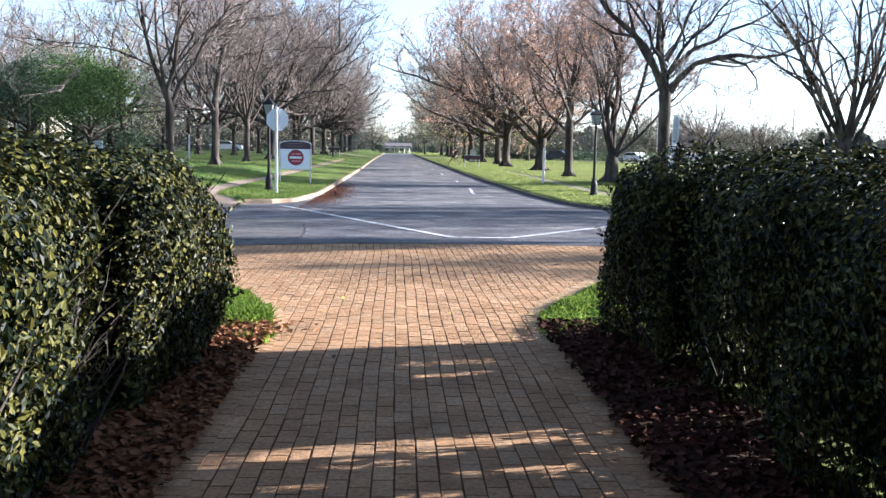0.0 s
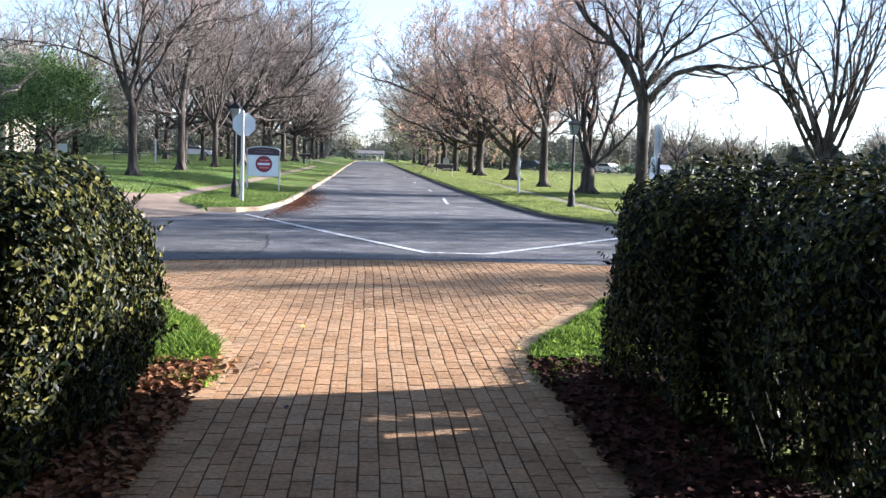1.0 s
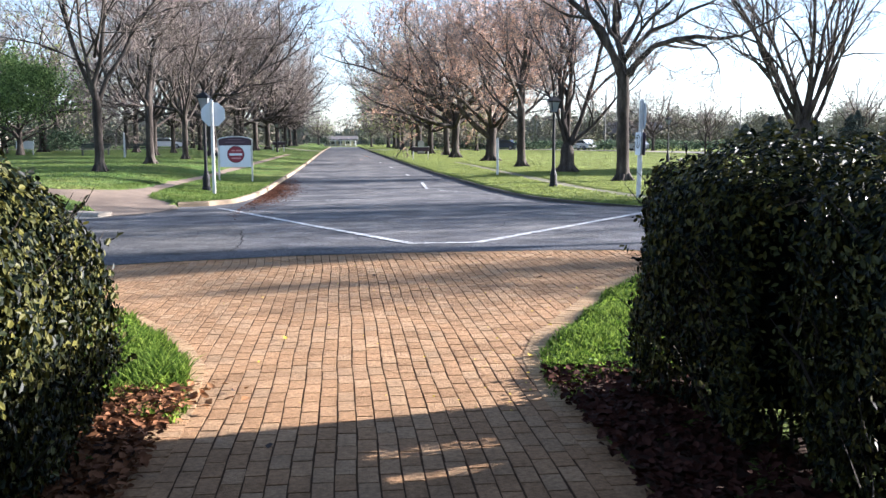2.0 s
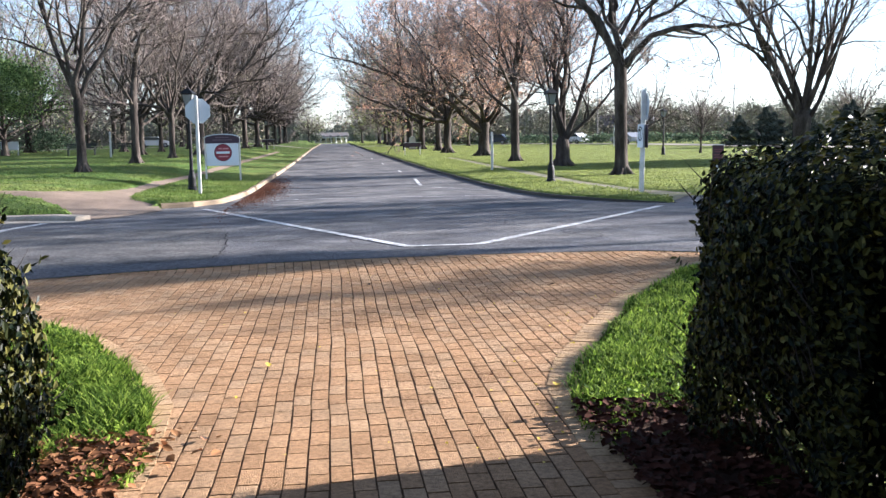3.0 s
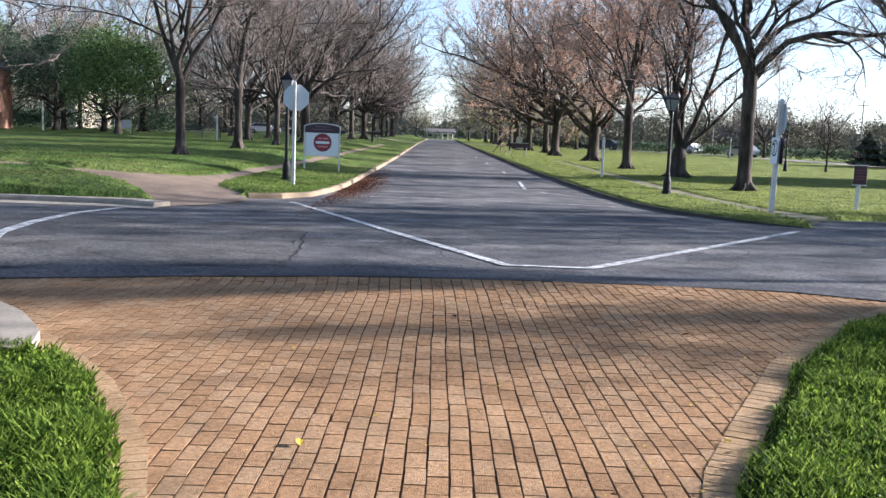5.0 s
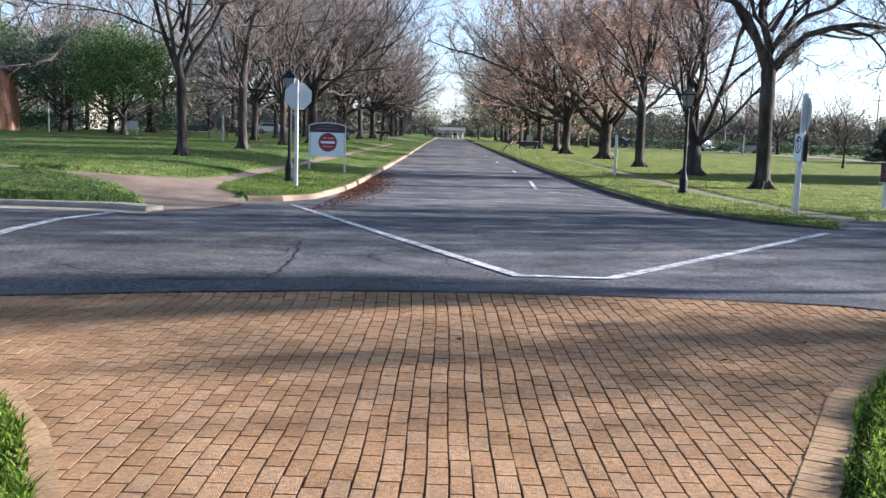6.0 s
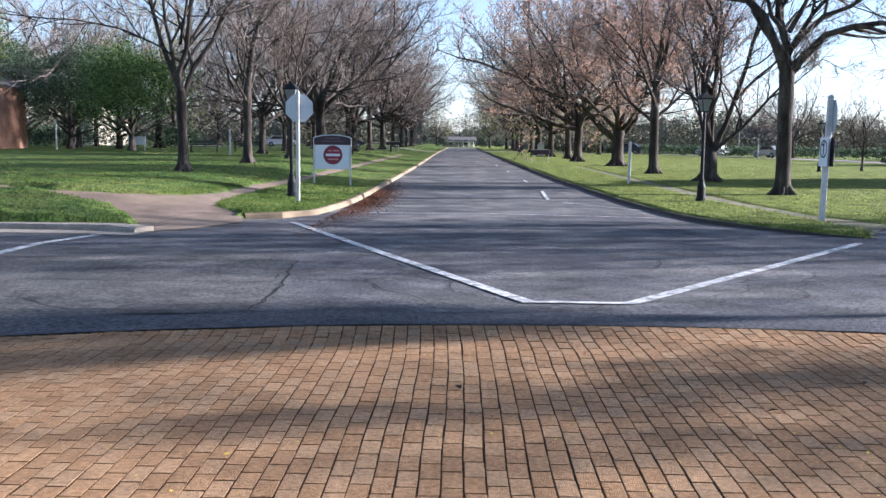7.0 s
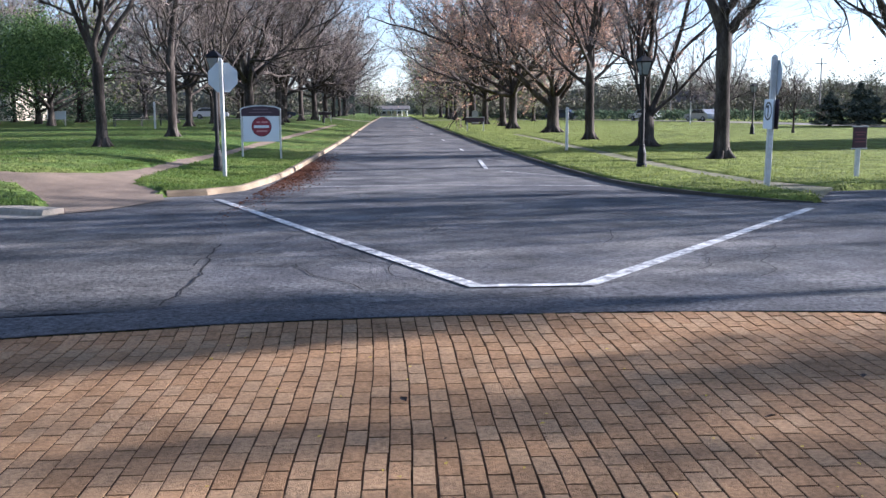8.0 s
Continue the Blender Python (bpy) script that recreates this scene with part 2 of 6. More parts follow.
class Shape:
    """Vertices and faces gathered for one mesh."""

    def __init__(self):
        self.v, self.f = [], []

    def add(self, verts, faces):
        o = len(self.v)
        self.v.extend(verts)
        self.f.extend([tuple(i + o for i in q) for q in faces])

    def box(self, cx, cy, cz, sx, sy, sz, c=0.0, turn=0.0):
        """A box about its centre, its edges chamfered by c, turned about z."""
        hx, hy, hz = sx / 2, sy / 2, sz / 2
        c = min(c, hx * 0.6, hy * 0.6, hz * 0.6)
        bm = bmesh.new()
        bmesh.ops.create_cube(bm, size=1.0)
        for w in bm.verts:
            w.co = Vector((w.co.x * sx, w.co.y * sy, w.co.z * sz))
        if c > 0:
            bmesh.ops.bevel(bm, geom=bm.edges[:], offset=c, segments=1, affect="EDGES", clamp_overlap=True)
        m = Matrix.Translation((cx, cy, cz)) @ Matrix.Rotation(turn, 4, "Z")
        bm.verts.index_update()
        self.add([tuple(m @ w.co) for w in bm.verts], [[w.index for w in q.verts] for q in bm.faces])
        bm.free()

    def lathe(self, cx, cy, profile, sides=16, z0=0.0):
        """A turned solid: profile rows of (radius, height)."""
        verts, faces = [], []
        for r, z in profile:
            for k in range(sides):
                a = 2 * math.pi * k / sides
                verts.append((cx + r * math.cos(a), cy + r * math.sin(a), z0 + z))
        for j in range(len(profile) - 1):
            for k in range(sides):
                a, b = j * sides + k, j * sides + (k + 1) % sides
                faces.append((a, b, b + sides, a + sides))
        faces.append(tuple(range(sides - 1, -1, -1)))
        faces.append(tuple((len(profile) - 1) * sides + k for k in range(sides)))
        self.add(verts, faces)

    def prism(self, outline, depth, m):
        """A flat outline (x, z) given thickness along y, placed by m."""
        n = len(outline)
        verts = [tuple(m @ Vector((x, -depth / 2, z))) for x, z in outline] + [tuple(m @ Vector((x, depth / 2, z))) for x, z in outline]
        faces = [tuple(range(n)), tuple(range(2 * n - 1, n - 1, -1))]
        faces += [(k, k + n, (k + 1) % n + n, (k + 1) % n) for k in range(n)]
        self.add(verts, faces)

    def mesh(self, name, material, smooth=False):
        me = bpy.data.meshes.new(name)
        me.from_pydata(self.v, [], self.f)
        me.materials.append(material)
        if smooth:
            me.polygons.foreach_set("use_smooth", [True] * len(me.polygons))
        me.update()
        return me


def part(name, shape, material, parent=None, label="", smooth=False, kind=""):
    ob = new(name, shape.mesh(name, material, smooth))
    if parent is not None:
        ob.parent = parent
    return tagged(ob, label=label, kind=kind)


def thing(name, m, label, category, group="", kind=""):
    ob = new(name)
    ob.empty_display_size = 0.2
    ob.matrix_basis = m
    return tagged(ob, label, category, group, kind)


def smooth01(a, b, x):
    t = np.clip((np.asarray(x, float) - a) / (b - a), 0, 1)
    return t * t * (3 - 2 * t)


# ------------------------------------------------------------------ lie of the land


def road_z(x, y):
    """Height of the paved surfaces: level bricks, a lip at the asphalt, then a slow fall away."""
    return np.interp(y, (-40, 2.35, 2.8, 4, 8, 13, 22, 60, 120, 220, 400, 3000), (0, 0, 0.03, 0.015, -0.05, -0.12, -0.25, -0.28, -0.34, -0.55, -0.9, -0.9))


def lawn_z(x, y):
    x, y = np.asarray(x, float), np.asarray(y, float)
    step = 0.02 + 0.09 * smooth01(3, 9, y)
    left = 0.52 * smooth01(-3.5, -9.5, x) * smooth01(9, 16, y)
    far = 0.5 * smooth01(60, 160, np.abs(x))
    return road_z(x, y) + step + left + far


PAVED = [(0.97, -15.2), (0.97, -4.2), (1.11, -3.2), (1.35, -2.6), (1.70, -1.91), (2.42, -0.4), (3.5, 1.2), (4.3, 1.95), (6, 2.3), (12, 4.2), (20, 8.0), (30, 9.6), (70, 12.0),
         (70, 15.2), (20, 14.6), (12, 15.0), (8.6, 14.6), (7.6, 13.4), (7.3, 11.9), (6.63, 12.4), (5.9, 13.5), (5.3, 15.1), (5.0, 17.4), (4.88, 21.8), (4.68, 27.7),
         (4.36, 39.6), (4.08, 65), (3.7, 120), (3.6, 232), (-3.3, 232), (-3.2, 118), (-2.9, 55), (-2.92, 36), (-2.96, 25), (-3.04, 19), (-3.26, 16.2), (-3.8, 15.0),
         (-4.5, 14.6), (-5.2, 12.5), (-5.54, 11.0), (-6.2, 11.35), (-8.2, 11.4), (-70, 10), (-70, 0.4), (-8, 1.0), (-5.2, 0.9), (-4.2, 0.7), (-3.6, 0.35), (-3.05, -0.3),
         (-2.81, -0.75), (-2.34, -1.4), (-1.80, -2.5), (-1.58, -3.2), (-1.42, -4.2), (-1.40, -15.2)]
WALK_LEFT = [(-4.3, 13.6), (-4.7, 15.1), (-5.45, 15.95), (-5.65, 17.4), (-5.78, 20.3), (-5.9, 24), (-5.75, 28), (-5.7, 90), (-6.2, 90), (-6.25, 28), (-6.45, 24.6), (-6.38, 19.5), (-6.5, 17.4),
             (-7.1, 16.5), (-7.7, 16.1), (-8.85, 15.95), (-10.3, 16.3), (-40, 19), (-40, 17), (-10.2, 15.0), (-9.0, 14.97), (-8.0, 14.4), (-7.05, 13.85), (-6.4, 13.0), (-6.05, 12.2), (-5.54, 11.05), (-4.9, 11.8)]
WALK_RIGHT = [(7.55, 12.6), (7.5, 17), (7.4, 24), (7.7, 60), (8.2, 60), (8.1, 23), (8.1, 16.5), (8.9, 14.9), (8.0, 13.4)]
BED_LEFT = [(-1.40, -15), (-1.40, -4.25), (-1.6, -4.0), (-2.1, -4.3), (-3.4, -4.8), (-3.4, -15)]
BED_RIGHT = [(0.97, -15), (0.97, -4.05), (1.4, -3.75), (3.4, -4.2), (3.4, -15)]


def inside(poly, x, y):
    x, y = np.asarray(x, float), np.asarray(y, float)
    hit = np.zeros(np.broadcast(x, y).shape, bool)
    for (ax, ay), (bx, by) in zip(poly, poly[1:] + poly[:1]):
        if ay != by:
            hit ^= ((ay > y) != (by > y)) & (x < (bx - ax) * (y - ay) / (by - ay) + ax)
    return hit


def edge_distance(poly, x, y):
    x, y = np.asarray(x, float), np.asarray(y, float)
    best = np.full(np.broadcast(x, y).shape, 1e9)
    for (ax, ay), (bx, by) in zip(poly, poly[1:] + poly[:1]):
        dx, dy = bx - ax, by - ay
        t = np.clip(((x - ax) * dx + (y - ay) * dy) / (dx * dx + dy * dy), 0, 1)
        best = np.minimum(best, np.hypot(x - ax - t * dx, y - ay - t * dy))
    return best


def walk_z(x, y):
    """Footpaths: level with the street at their mouths, with the lawn farther on."""
    low, high = road_z(x, y) + 0.014, lawn_z(x, y) - 0.03
    return low + (high - low) * smooth01(12.2, 17.0, y)


def ground_height(x, y):
    """The one ground sheet: lawn level, sunk under everything paved."""
    z = lawn_z(x, y)
    x, y = np.asarray(x, float), np.asarray(y, float)
    d = edge_distance(PAVED, x, y) * np.where(inside(PAVED, x, y), 1, -1)
    d = d + np.where(y > 9, np.where(x < 0, 0.08, 0.02), 0.0) + np.where((y > 9.5) & (y < 13) & (x < -5.3), 0.32, 0.0)
    d = np.maximum(d, 0)
    z = z + (road_z(x, y) - 0.14 - z) * np.clip(d / 0.10, 0, 1)
    for walk_poly in (WALK_LEFT, WALK_RIGHT):
        w = np.where(inside(walk_poly, x, y), edge_distance(walk_poly, x, y), 0)
        z = np.minimum(z, z + (walk_z(x, y) - 0.05 - z) * np.clip(w / 0.12, 0, 1))
    rough = smooth01(0.15, 0.8, -(edge_distance(PAVED, x, y) * np.where(inside(PAVED, x, y), 1, -1)))
    return z + rough * 0.018 * (np.sin(3.1 * x + 1.9 * np.sin(2.3 * y)) * np.sin(2.7 * y + 1.1 * x) + 0.6 * np.sin(7.3 * x + 2.0 * y) * np.sin(6.1 * y - 3.0 * x))


def sheet(poly, step, height, lift=0.0):
    """An outline filled with a cut-up sheet that follows a height function."""
    bm = bmesh.new()
    q = bm.faces.new([bm.verts.new((x, y, 0)) for x, y in poly])
    bmesh.ops.triangulate(bm, faces=[q])
    xs, ys = [p[0] for p in poly], [p[1] for p in poly]
    for axis, lo, hi in ((0, min(xs), max(xs)), (1, min(ys), max(ys))):
        c = lo + step
        while c < hi:
            no = (1, 0, 0) if axis == 0 else (0, 1, 0)
            co = (c, 0, 0) if axis == 0 else (0, c, 0)
            bmesh.ops.bisect_plane(bm, geom=bm.verts[:] + bm.edges[:] + bm.faces[:], plane_co=co, plane_no=no)
            c += step if abs(c) < 30 else step * 4
    bm.normal_update()
    bm.faces.ensure_lookup_table()
    if bm.faces[0].normal.z < 0:
        bmesh.ops.reverse_faces(bm, faces=bm.faces[:])
    bm.verts.index_update()
    s = Shape()
    s.add([(w.co.x, w.co.y, float(height(w.co.x, w.co.y)) + lift) for w in bm.verts], [[w.index for w in g.verts] for g in bm.faces])
    bm.free()
    return s


def ribbon(points, width, height, lift):
    """A strip of paint, tar or the like laid along a line of points (x, y)."""
    s, pts = Shape(), [Vector(p) for p in points]
    fine = []
    for a, b in zip(pts, pts[1:]):
        k = max(1, int((b - a).length / 0.5))
        fine += [a.lerp(b, i / k) for i in range(k)]
    fine.append(pts[-1])
    verts, faces = [], []
    for i, p in enumerate(fine):
        d = (fine[min(i + 1, len(fine) - 1)] - fine[max(i - 1, 0)]).normalized()
        nrm = Vector((-d.y, d.x)) * width / 2
        for q in (p - nrm, p + nrm):
            verts.append((q.x, q.y, float(height(q.x, q.y)) + lift))
    for i in range(len(fine) - 1):
        faces.append((2 * i, 2 * i + 2, 2 * i + 3, 2 * i + 1))
    s.add(verts, faces)
    return s


def kerb_run(points, width, top, foot):
    """A kerb along points, the road on its right-hand side; rounded at the upper road edge."""
    pts = [Vector(p) for p in points]
    fine = []
    for a, b in zip(pts, pts[1:]):
        k = max(1, int((b - a).length / 1.5))
        fine += [a.lerp(b, i / k) for i in range(k)]
    fine.append(pts[-1])
    s, rows = Shape(), []
    for i, p in enumerate(fine):
        d = (fine[min(i + 1, len(fine) - 1)] - fine[max(i - 1, 0)]).normalized()
        r = Vector((d.y, -d.x))
        jig = 0.008 * math.sin(i * 2.3)
        zt, zf = float(top(p.x, p.y)) + jig, float(foot(p.x, p.y)) - 0.08
        row = []
        for off, z in ((0.03, zf), (0.015, zt - 0.04), (-0.02, zt), (-width, zt), (-width, zf)):
            q = p + r * off
            row.append((q.x, q.y, z))
        rows.append(row)
    verts = [v for row in rows for v in row]
    faces = [(5 * i + j, 5 * i + j + 1, 5 * i + j + 6, 5 * i + j + 5) for i in range(len(rows) - 1) for j in range(4)]
    faces += [(0, 1, 2, 3, 4), tuple(5 * (len(rows) - 1) + j for j in (4, 3, 2, 1, 0))]
    s.add(verts, faces)
    return s

# ------------------------------------------------------------------ ground, street and path


def brick_edge(x):
    """Where the bricks end and the asphalt begins."""
    return np.interp(x, (-8, -4.3, -3.5, -2.8, -1.85, -1.3, 0, 1.2, 2.2, 3.5, 4.3, 6), (1.0, 2.03, 2.28, 2.48, 2.63, 2.74, 2.86, 2.92, 2.90, 2.78, 2.52, 2.3))


def build_ground():
    xs = np.unique(np.concatenate([np.arange(-13, 13.01, 0.2), np.arange(-60, 60.1, 2.0), np.linspace(-400, 400, 41), [-2500, -1200, 1200, 2500]]).round(3))
    ys = np.unique(np.concatenate([np.arange(-8, 28.01, 0.22), np.arange(-20, 240, 2.0), np.linspace(-300, 700, 41), [-1500, 1500, 3000]]).round(3))
    gx, gy = np.meshgrid(xs, ys)
    gz = ground_height(gx, gy)
    nx, ny = len(xs), len(ys)
    me = bpy.data.meshes.new("ground")
    idx = np.arange(nx * ny).reshape(ny, nx)
    quads = np.stack([idx[:-1, :-1], idx[:-1, 1:], idx[1:, 1:], idx[1:, :-1]], -1).reshape(-1, 4)
    me.from_pydata(np.stack([gx, gy, gz], -1).reshape(-1, 3).tolist(), [], quads.tolist())
    me.polygons.foreach_set("use_smooth", [True] * len(me.polygons))
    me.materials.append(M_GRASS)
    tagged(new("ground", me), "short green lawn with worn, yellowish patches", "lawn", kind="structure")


def build_paving():
    # asphalt: from the brick edge out over the crossing and up the long avenue
    near = [(float(x), float(brick_edge(x))) for x in np.linspace(-8, 6, 29)]
    road_poly = [(-70, 0.4)] + near + [(12, 4.2), (20, 8.0), (30, 9.6), (70, 12.0), (70, 15.4), (20, 14.8), (12, 15.3), (8.7, 14.9), (8.2, 16), (5.2, 18), (5.0, 22), (4.8, 28), (4.5, 40), (4.2, 65), (3.8, 120), (3.7, 300), (-3.4, 300),
                               (-3.3, 118), (-3.0, 55), (-3.02, 36), (-3.06, 25), (-3.14, 19), (-3.5, 16), (-4.6, 15), (-5.2, 12.7), (-5.6, 11.3), (-8.2, 11.6), (-70, 10.2)]
    tagged(part("road", sheet(road_poly, 2.0, road_z), M_ASPHALT), "old grey asphalt street crossing with a long avenue", "road", kind="structure")
    # darker strip of newer asphalt along the bricks
    strip = [(float(x), float(brick_edge(x)) + 0.004) for x in np.linspace(-7, 5.5, 26)]
    strip += [(float(x), float(brick_edge(x)) + 0.62 + 0.05 * math.sin(3 * x)) for x in np.linspace(5.5, -7, 26)]
    tagged(part("road_patch", sheet(strip, 1.0, road_z, 0.005), M_STRIP), "darker strip of patched asphalt beside the bricks", "asphalt patch", kind="structure")
    bleached = [(-1.90, 3.45), (-1.91, 4.1), (-1.94, 4.95), (-2.01, 5.9), (-2.13, 7.2), (-2.4, 8.3), (-5.2, 8.7), (-14, 8.4), (-14, 1.9)] + [(float(x), float(brick_edge(x)) + 0.64) for x in np.linspace(-7, -2.0, 11)]
    tagged(part("road_patch", sheet(bleached, 1.0, road_z, 0.004), M_PATCH), "paler, bleached panel of old asphalt", "asphalt patch", kind="structure")
    rng = random.Random(44)

    def wavy(line):
        out = []
        for (ax, ay), (bx, by) in zip(line, line[1:]):
            k = max(2, int(math.hypot(bx - ax, by - ay) / 0.18))
            out += [(ax + (bx - ax) * i / k + rng.gauss(0, 0.025), ay + (by - ay) * i / k + rng.gauss(0, 0.025)) for i in range(k)]
        return out + [line[-1]]

    cracks = ([(-1.89, 3.41), (-1.90, 4.1), (-1.93, 4.95), (-2.0, 5.9), (-2.12, 7.2)], [(-1.09, 5.55), (-0.82, 4.73), (-0.58, 4.49), (-0.36, 4.03)], [(2.4, 4.6), (3.0, 5.0), (3.3, 6.1)],
              [(-6.4, 5.0), (-4.4, 5.2), (-2.05, 5.2)], [(0.6, 9.2), (0.4, 8.2), (0.9, 7.4)])
    for k in range(20):
        x, y, a = rng.uniform(-5, 5.5), rng.uniform(3.4, 9.0), rng.uniform(0, 6.28)
        line = [(x, y)]
        for j in range(rng.randrange(3, 7)):
            a += rng.gauss(0, 0.5)
            x, y = x + 0.5 * math.cos(a), max(3.3, y + 0.5 * math.sin(a))
            line.append((x, y))
        cracks += (line,)
    for line in cracks:
        tagged(part("road_crack", ribbon(wavy(line), 0.022 if line is cracks[0] else 0.017 if line is cracks[1] else 0.012, road_z, 0.007), M_CRACK), "tarred crack in the asphalt", "crack", kind="structure")
    lines = (([(-3.40, 13.9), (0.64, 4.03)], 0.15), ([(0.62, 4.08), (1.62, 4.08)], 0.12), ([(1.58, 4.04), (6.6, 10.9)], 0.15), ([(-5.55, 4.4), (-5.95, 5.6), (-6.2, 7.2), (-6.28, 9.0), (-6.0, 10.5)], 0.18),
             ([(4.74, 2.6), (7.85, 9.3)], 0.20), ([(2.62, 24.0), (2.85, 29.0)], 0.12), ([(2.9, 23.0), (4.6, 19.6)], 0.07), ([(-2.4, 17.0), (0.6, 17.4), (4.4, 16.6)], 0.09), ([(8.8, 12.3), (13.0, 10.6)], 0.1))
    for line, wide in lines:
        tagged(part("road_marking", ribbon(line, wide, road_z, 0.011), M_PAINT), "worn white painted line on the asphalt", "road marking", kind="structure")
    for k in range(3):
        y = 36 + k * 13.0
        tagged(part("road_marking", ribbon([(2.35 - 0.012 * y + 0.9, y), (2.35 - 0.012 * y + 0.9, y + 2.2)], 0.11, road_z, 0.011), M_PAINT), "worn white dash along the avenue", "road marking", kind="structure")
    tagged(part("walk_left", sheet(WALK_LEFT, 0.8, walk_z), M_WALK), "tan brick footpath worn and dusty, joining the street", "footpath", kind="structure")
    tagged(part("walk_right", sheet(WALK_RIGHT, 0.8, walk_z), M_WORN), "narrow trodden walk through the lawn", "footpath", kind="structure")
    # kerbs
    left = [(-3.3, 232), (-3.2, 118), (-2.9, 55), (-2.92, 36), (-2.96, 25), (-3.04, 19), (-3.26, 16.2), (-3.8, 15.0), (-4.5, 14.65)]
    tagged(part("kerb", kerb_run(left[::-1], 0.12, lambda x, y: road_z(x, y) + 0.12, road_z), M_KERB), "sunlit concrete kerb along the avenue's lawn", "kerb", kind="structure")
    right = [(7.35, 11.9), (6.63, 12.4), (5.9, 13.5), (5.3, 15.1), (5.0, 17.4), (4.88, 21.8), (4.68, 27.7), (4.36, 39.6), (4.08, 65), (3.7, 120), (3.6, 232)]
    tagged(part("kerb", kerb_run(right, 0.09, lambda x, y: road_z(x, y) + 0.075 * float(smooth01(7.4, 5.6, x)) + 0.006, road_z), M_KERBSHADE), "shaded concrete kerb round the lawn's corner", "kerb", kind="structure")
    street = [(-70, 10), (-8.2, 11.4), (-6.2, 11.35), (-5.54, 11.0)]
    tagged(part("kerb", kerb_run(street, 0.42, lambda x, y: road_z(x, y) + 0.10, road_z), M_CONCRETE), "wide pale concrete kerb of the side street", "kerb", kind="structure")
    pan = [(-70, 9.3), (-8.2, 10.72), (-6.2, 10.68), (-5.45, 10.5), (-5.42, 10.9), (-5.54, 11.02), (-6.2, 11.37), (-8.2, 11.42), (-70, 10.02)]
    tagged(part("gutter", sheet(pan, 1.5, road_z, 0.009), M_CONCRETE), "flat pale concrete gutter of the side street", "gutter", kind="structure")
    nose = [(-2.80, -0.78), (-2.90, -0.42), (-3.08, -0.12), (-3.3, 0.22), (-3.62, 0.56), (-4.2, 0.88), (-5.2, 1.1), (-8, 1.2), (-14, 1.0), (-14, -0.2), (-8, 0.2), (-5, 0.1), (-4.1, -0.3), (-3.6, -0.72), (-3.2, -0.92), (-2.9, -0.92)]
    s = sheet(nose, 0.6, lambda x, y: 0.075)
    rim = [(x, y) for x, y in nose]
    for (ax, ay), (bx, by) in zip(rim, rim[1:] + rim[:1]):
        s.add([(ax, ay, 0.075), (bx, by, 0.075), (bx, by, -0.1), (ax, ay, -0.1)], [(0, 1, 2, 3)])
    tagged(part("kerb", s, M_CONCRETE), "rounded pale concrete nose beside the bricks", "kerb", kind="structure")


def build_sky_blocker():
    """Unseen plain wall added behind the path's near end to cut the sky's fill."""
    s = Shape()
    s.box(0, -16.0, 3.4, 24, 0.35, 7.2, 0.02)
    tagged(part("wall_south", s, M_BLOCKER), "plain dark wall out of view, added to block skylight", "wall", kind="structure")


BRICK_W, BRICK_L = 0.104, 0.208
INNER_RIGHT = ((-40, 0.86), (-4.2, 0.86), (-3.2, 0.93), (-2.55, 1.13), (-1.8, 1.48), (-0.3, 2.22), (1.2, 3.22), (2.0, 4.0), (2.6, 4.6))
INNER_LEFT = ((-40, -1.28), (-4.2, -1.28), (-3.2, -1.36), (-2.45, -1.58), (-1.35, -2.12), (-0.7, -2.58), (0.4, -3.45), (1.1, -4.3), (2.1, -5.2))


def path_side(rows, y):
    return np.interp(y, [r[0] for r in rows], [r[1] for r in rows])


# ------------------------------------------------------------------ trees


def tubes(polylines, name, material, smooth=True):
    """One mesh of tapered tubes; each polyline is (points, radii, sides). A last radius of 0 ends in a point."""
    verts, faces = [], []
    for pts, radii, sides in polylines:
        base = len(verts)
        n = len(pts)
        ref = Vector((0.31, 0.17, 0.93))
        for i in range(n):
            d = (pts[min(i + 1, n - 1)] - pts[max(i - 1, 0)])
            u = d.cross(ref)
            if u.length < 1e-6:
                u = d.cross(Vector((1, 0, 0)))
            u.normalize()
            w = d.cross(u).normalized()
            if i == n - 1 and radii[i] == 0:
                verts.append(tuple(pts[i]))
                break
            for k in range(sides):
                a = 2 * math.pi * k / sides
                verts.append(tuple(pts[i] + (u * math.cos(a) + w * math.sin(a)) * radii[i]))
        for i in range(n - 1):
            tip = i == n - 2 and radii[-1] == 0
            for k in range(sides):
                a, b = base + i * sides + k, base + i * sides + (k + 1) % sides
                faces.append((a, b, base + (n - 1) * sides) if tip else (a, b, b + sides, a + sides))
    me = bpy.data.meshes.new(name)
    me.from_pydata(verts, [], faces)
    me.materials.append(material)
    if smooth:
        me.polygons.foreach_set("use_smooth", [True] * len(me.polygons))
    return me


def limb_path(rng, start, az, el, length, steps, wander, lift):
    """A bending branch: it wanders and turns upwards by lift (or down, if negative)."""
    d = Vector((math.cos(el) * math.cos(az), math.cos(el) * math.sin(az), math.sin(el)))
    pts, p = [start.copy()], start.copy()
    for i in range(steps):
        if isinstance(lift, tuple):
            e = radians(lift[min(i, len(lift) - 1)])
            d = Vector((math.cos(e) * math.cos(az), math.cos(e) * math.sin(az), math.sin(e))) + Vector((rng.gauss(0, wander), rng.gauss(0, wander), rng.gauss(0, wander))) * 0.6
            p = p + d.normalized() * (length / steps)
            pts.append(p.copy())
            continue
        d = (d + Vector((rng.gauss(0, wander), rng.gauss(0, wander), rng.gauss(0, wander * 0.7) + lift))).normalized()
        p = p + d * (length / steps)
        pts.append(p.copy())
    return pts


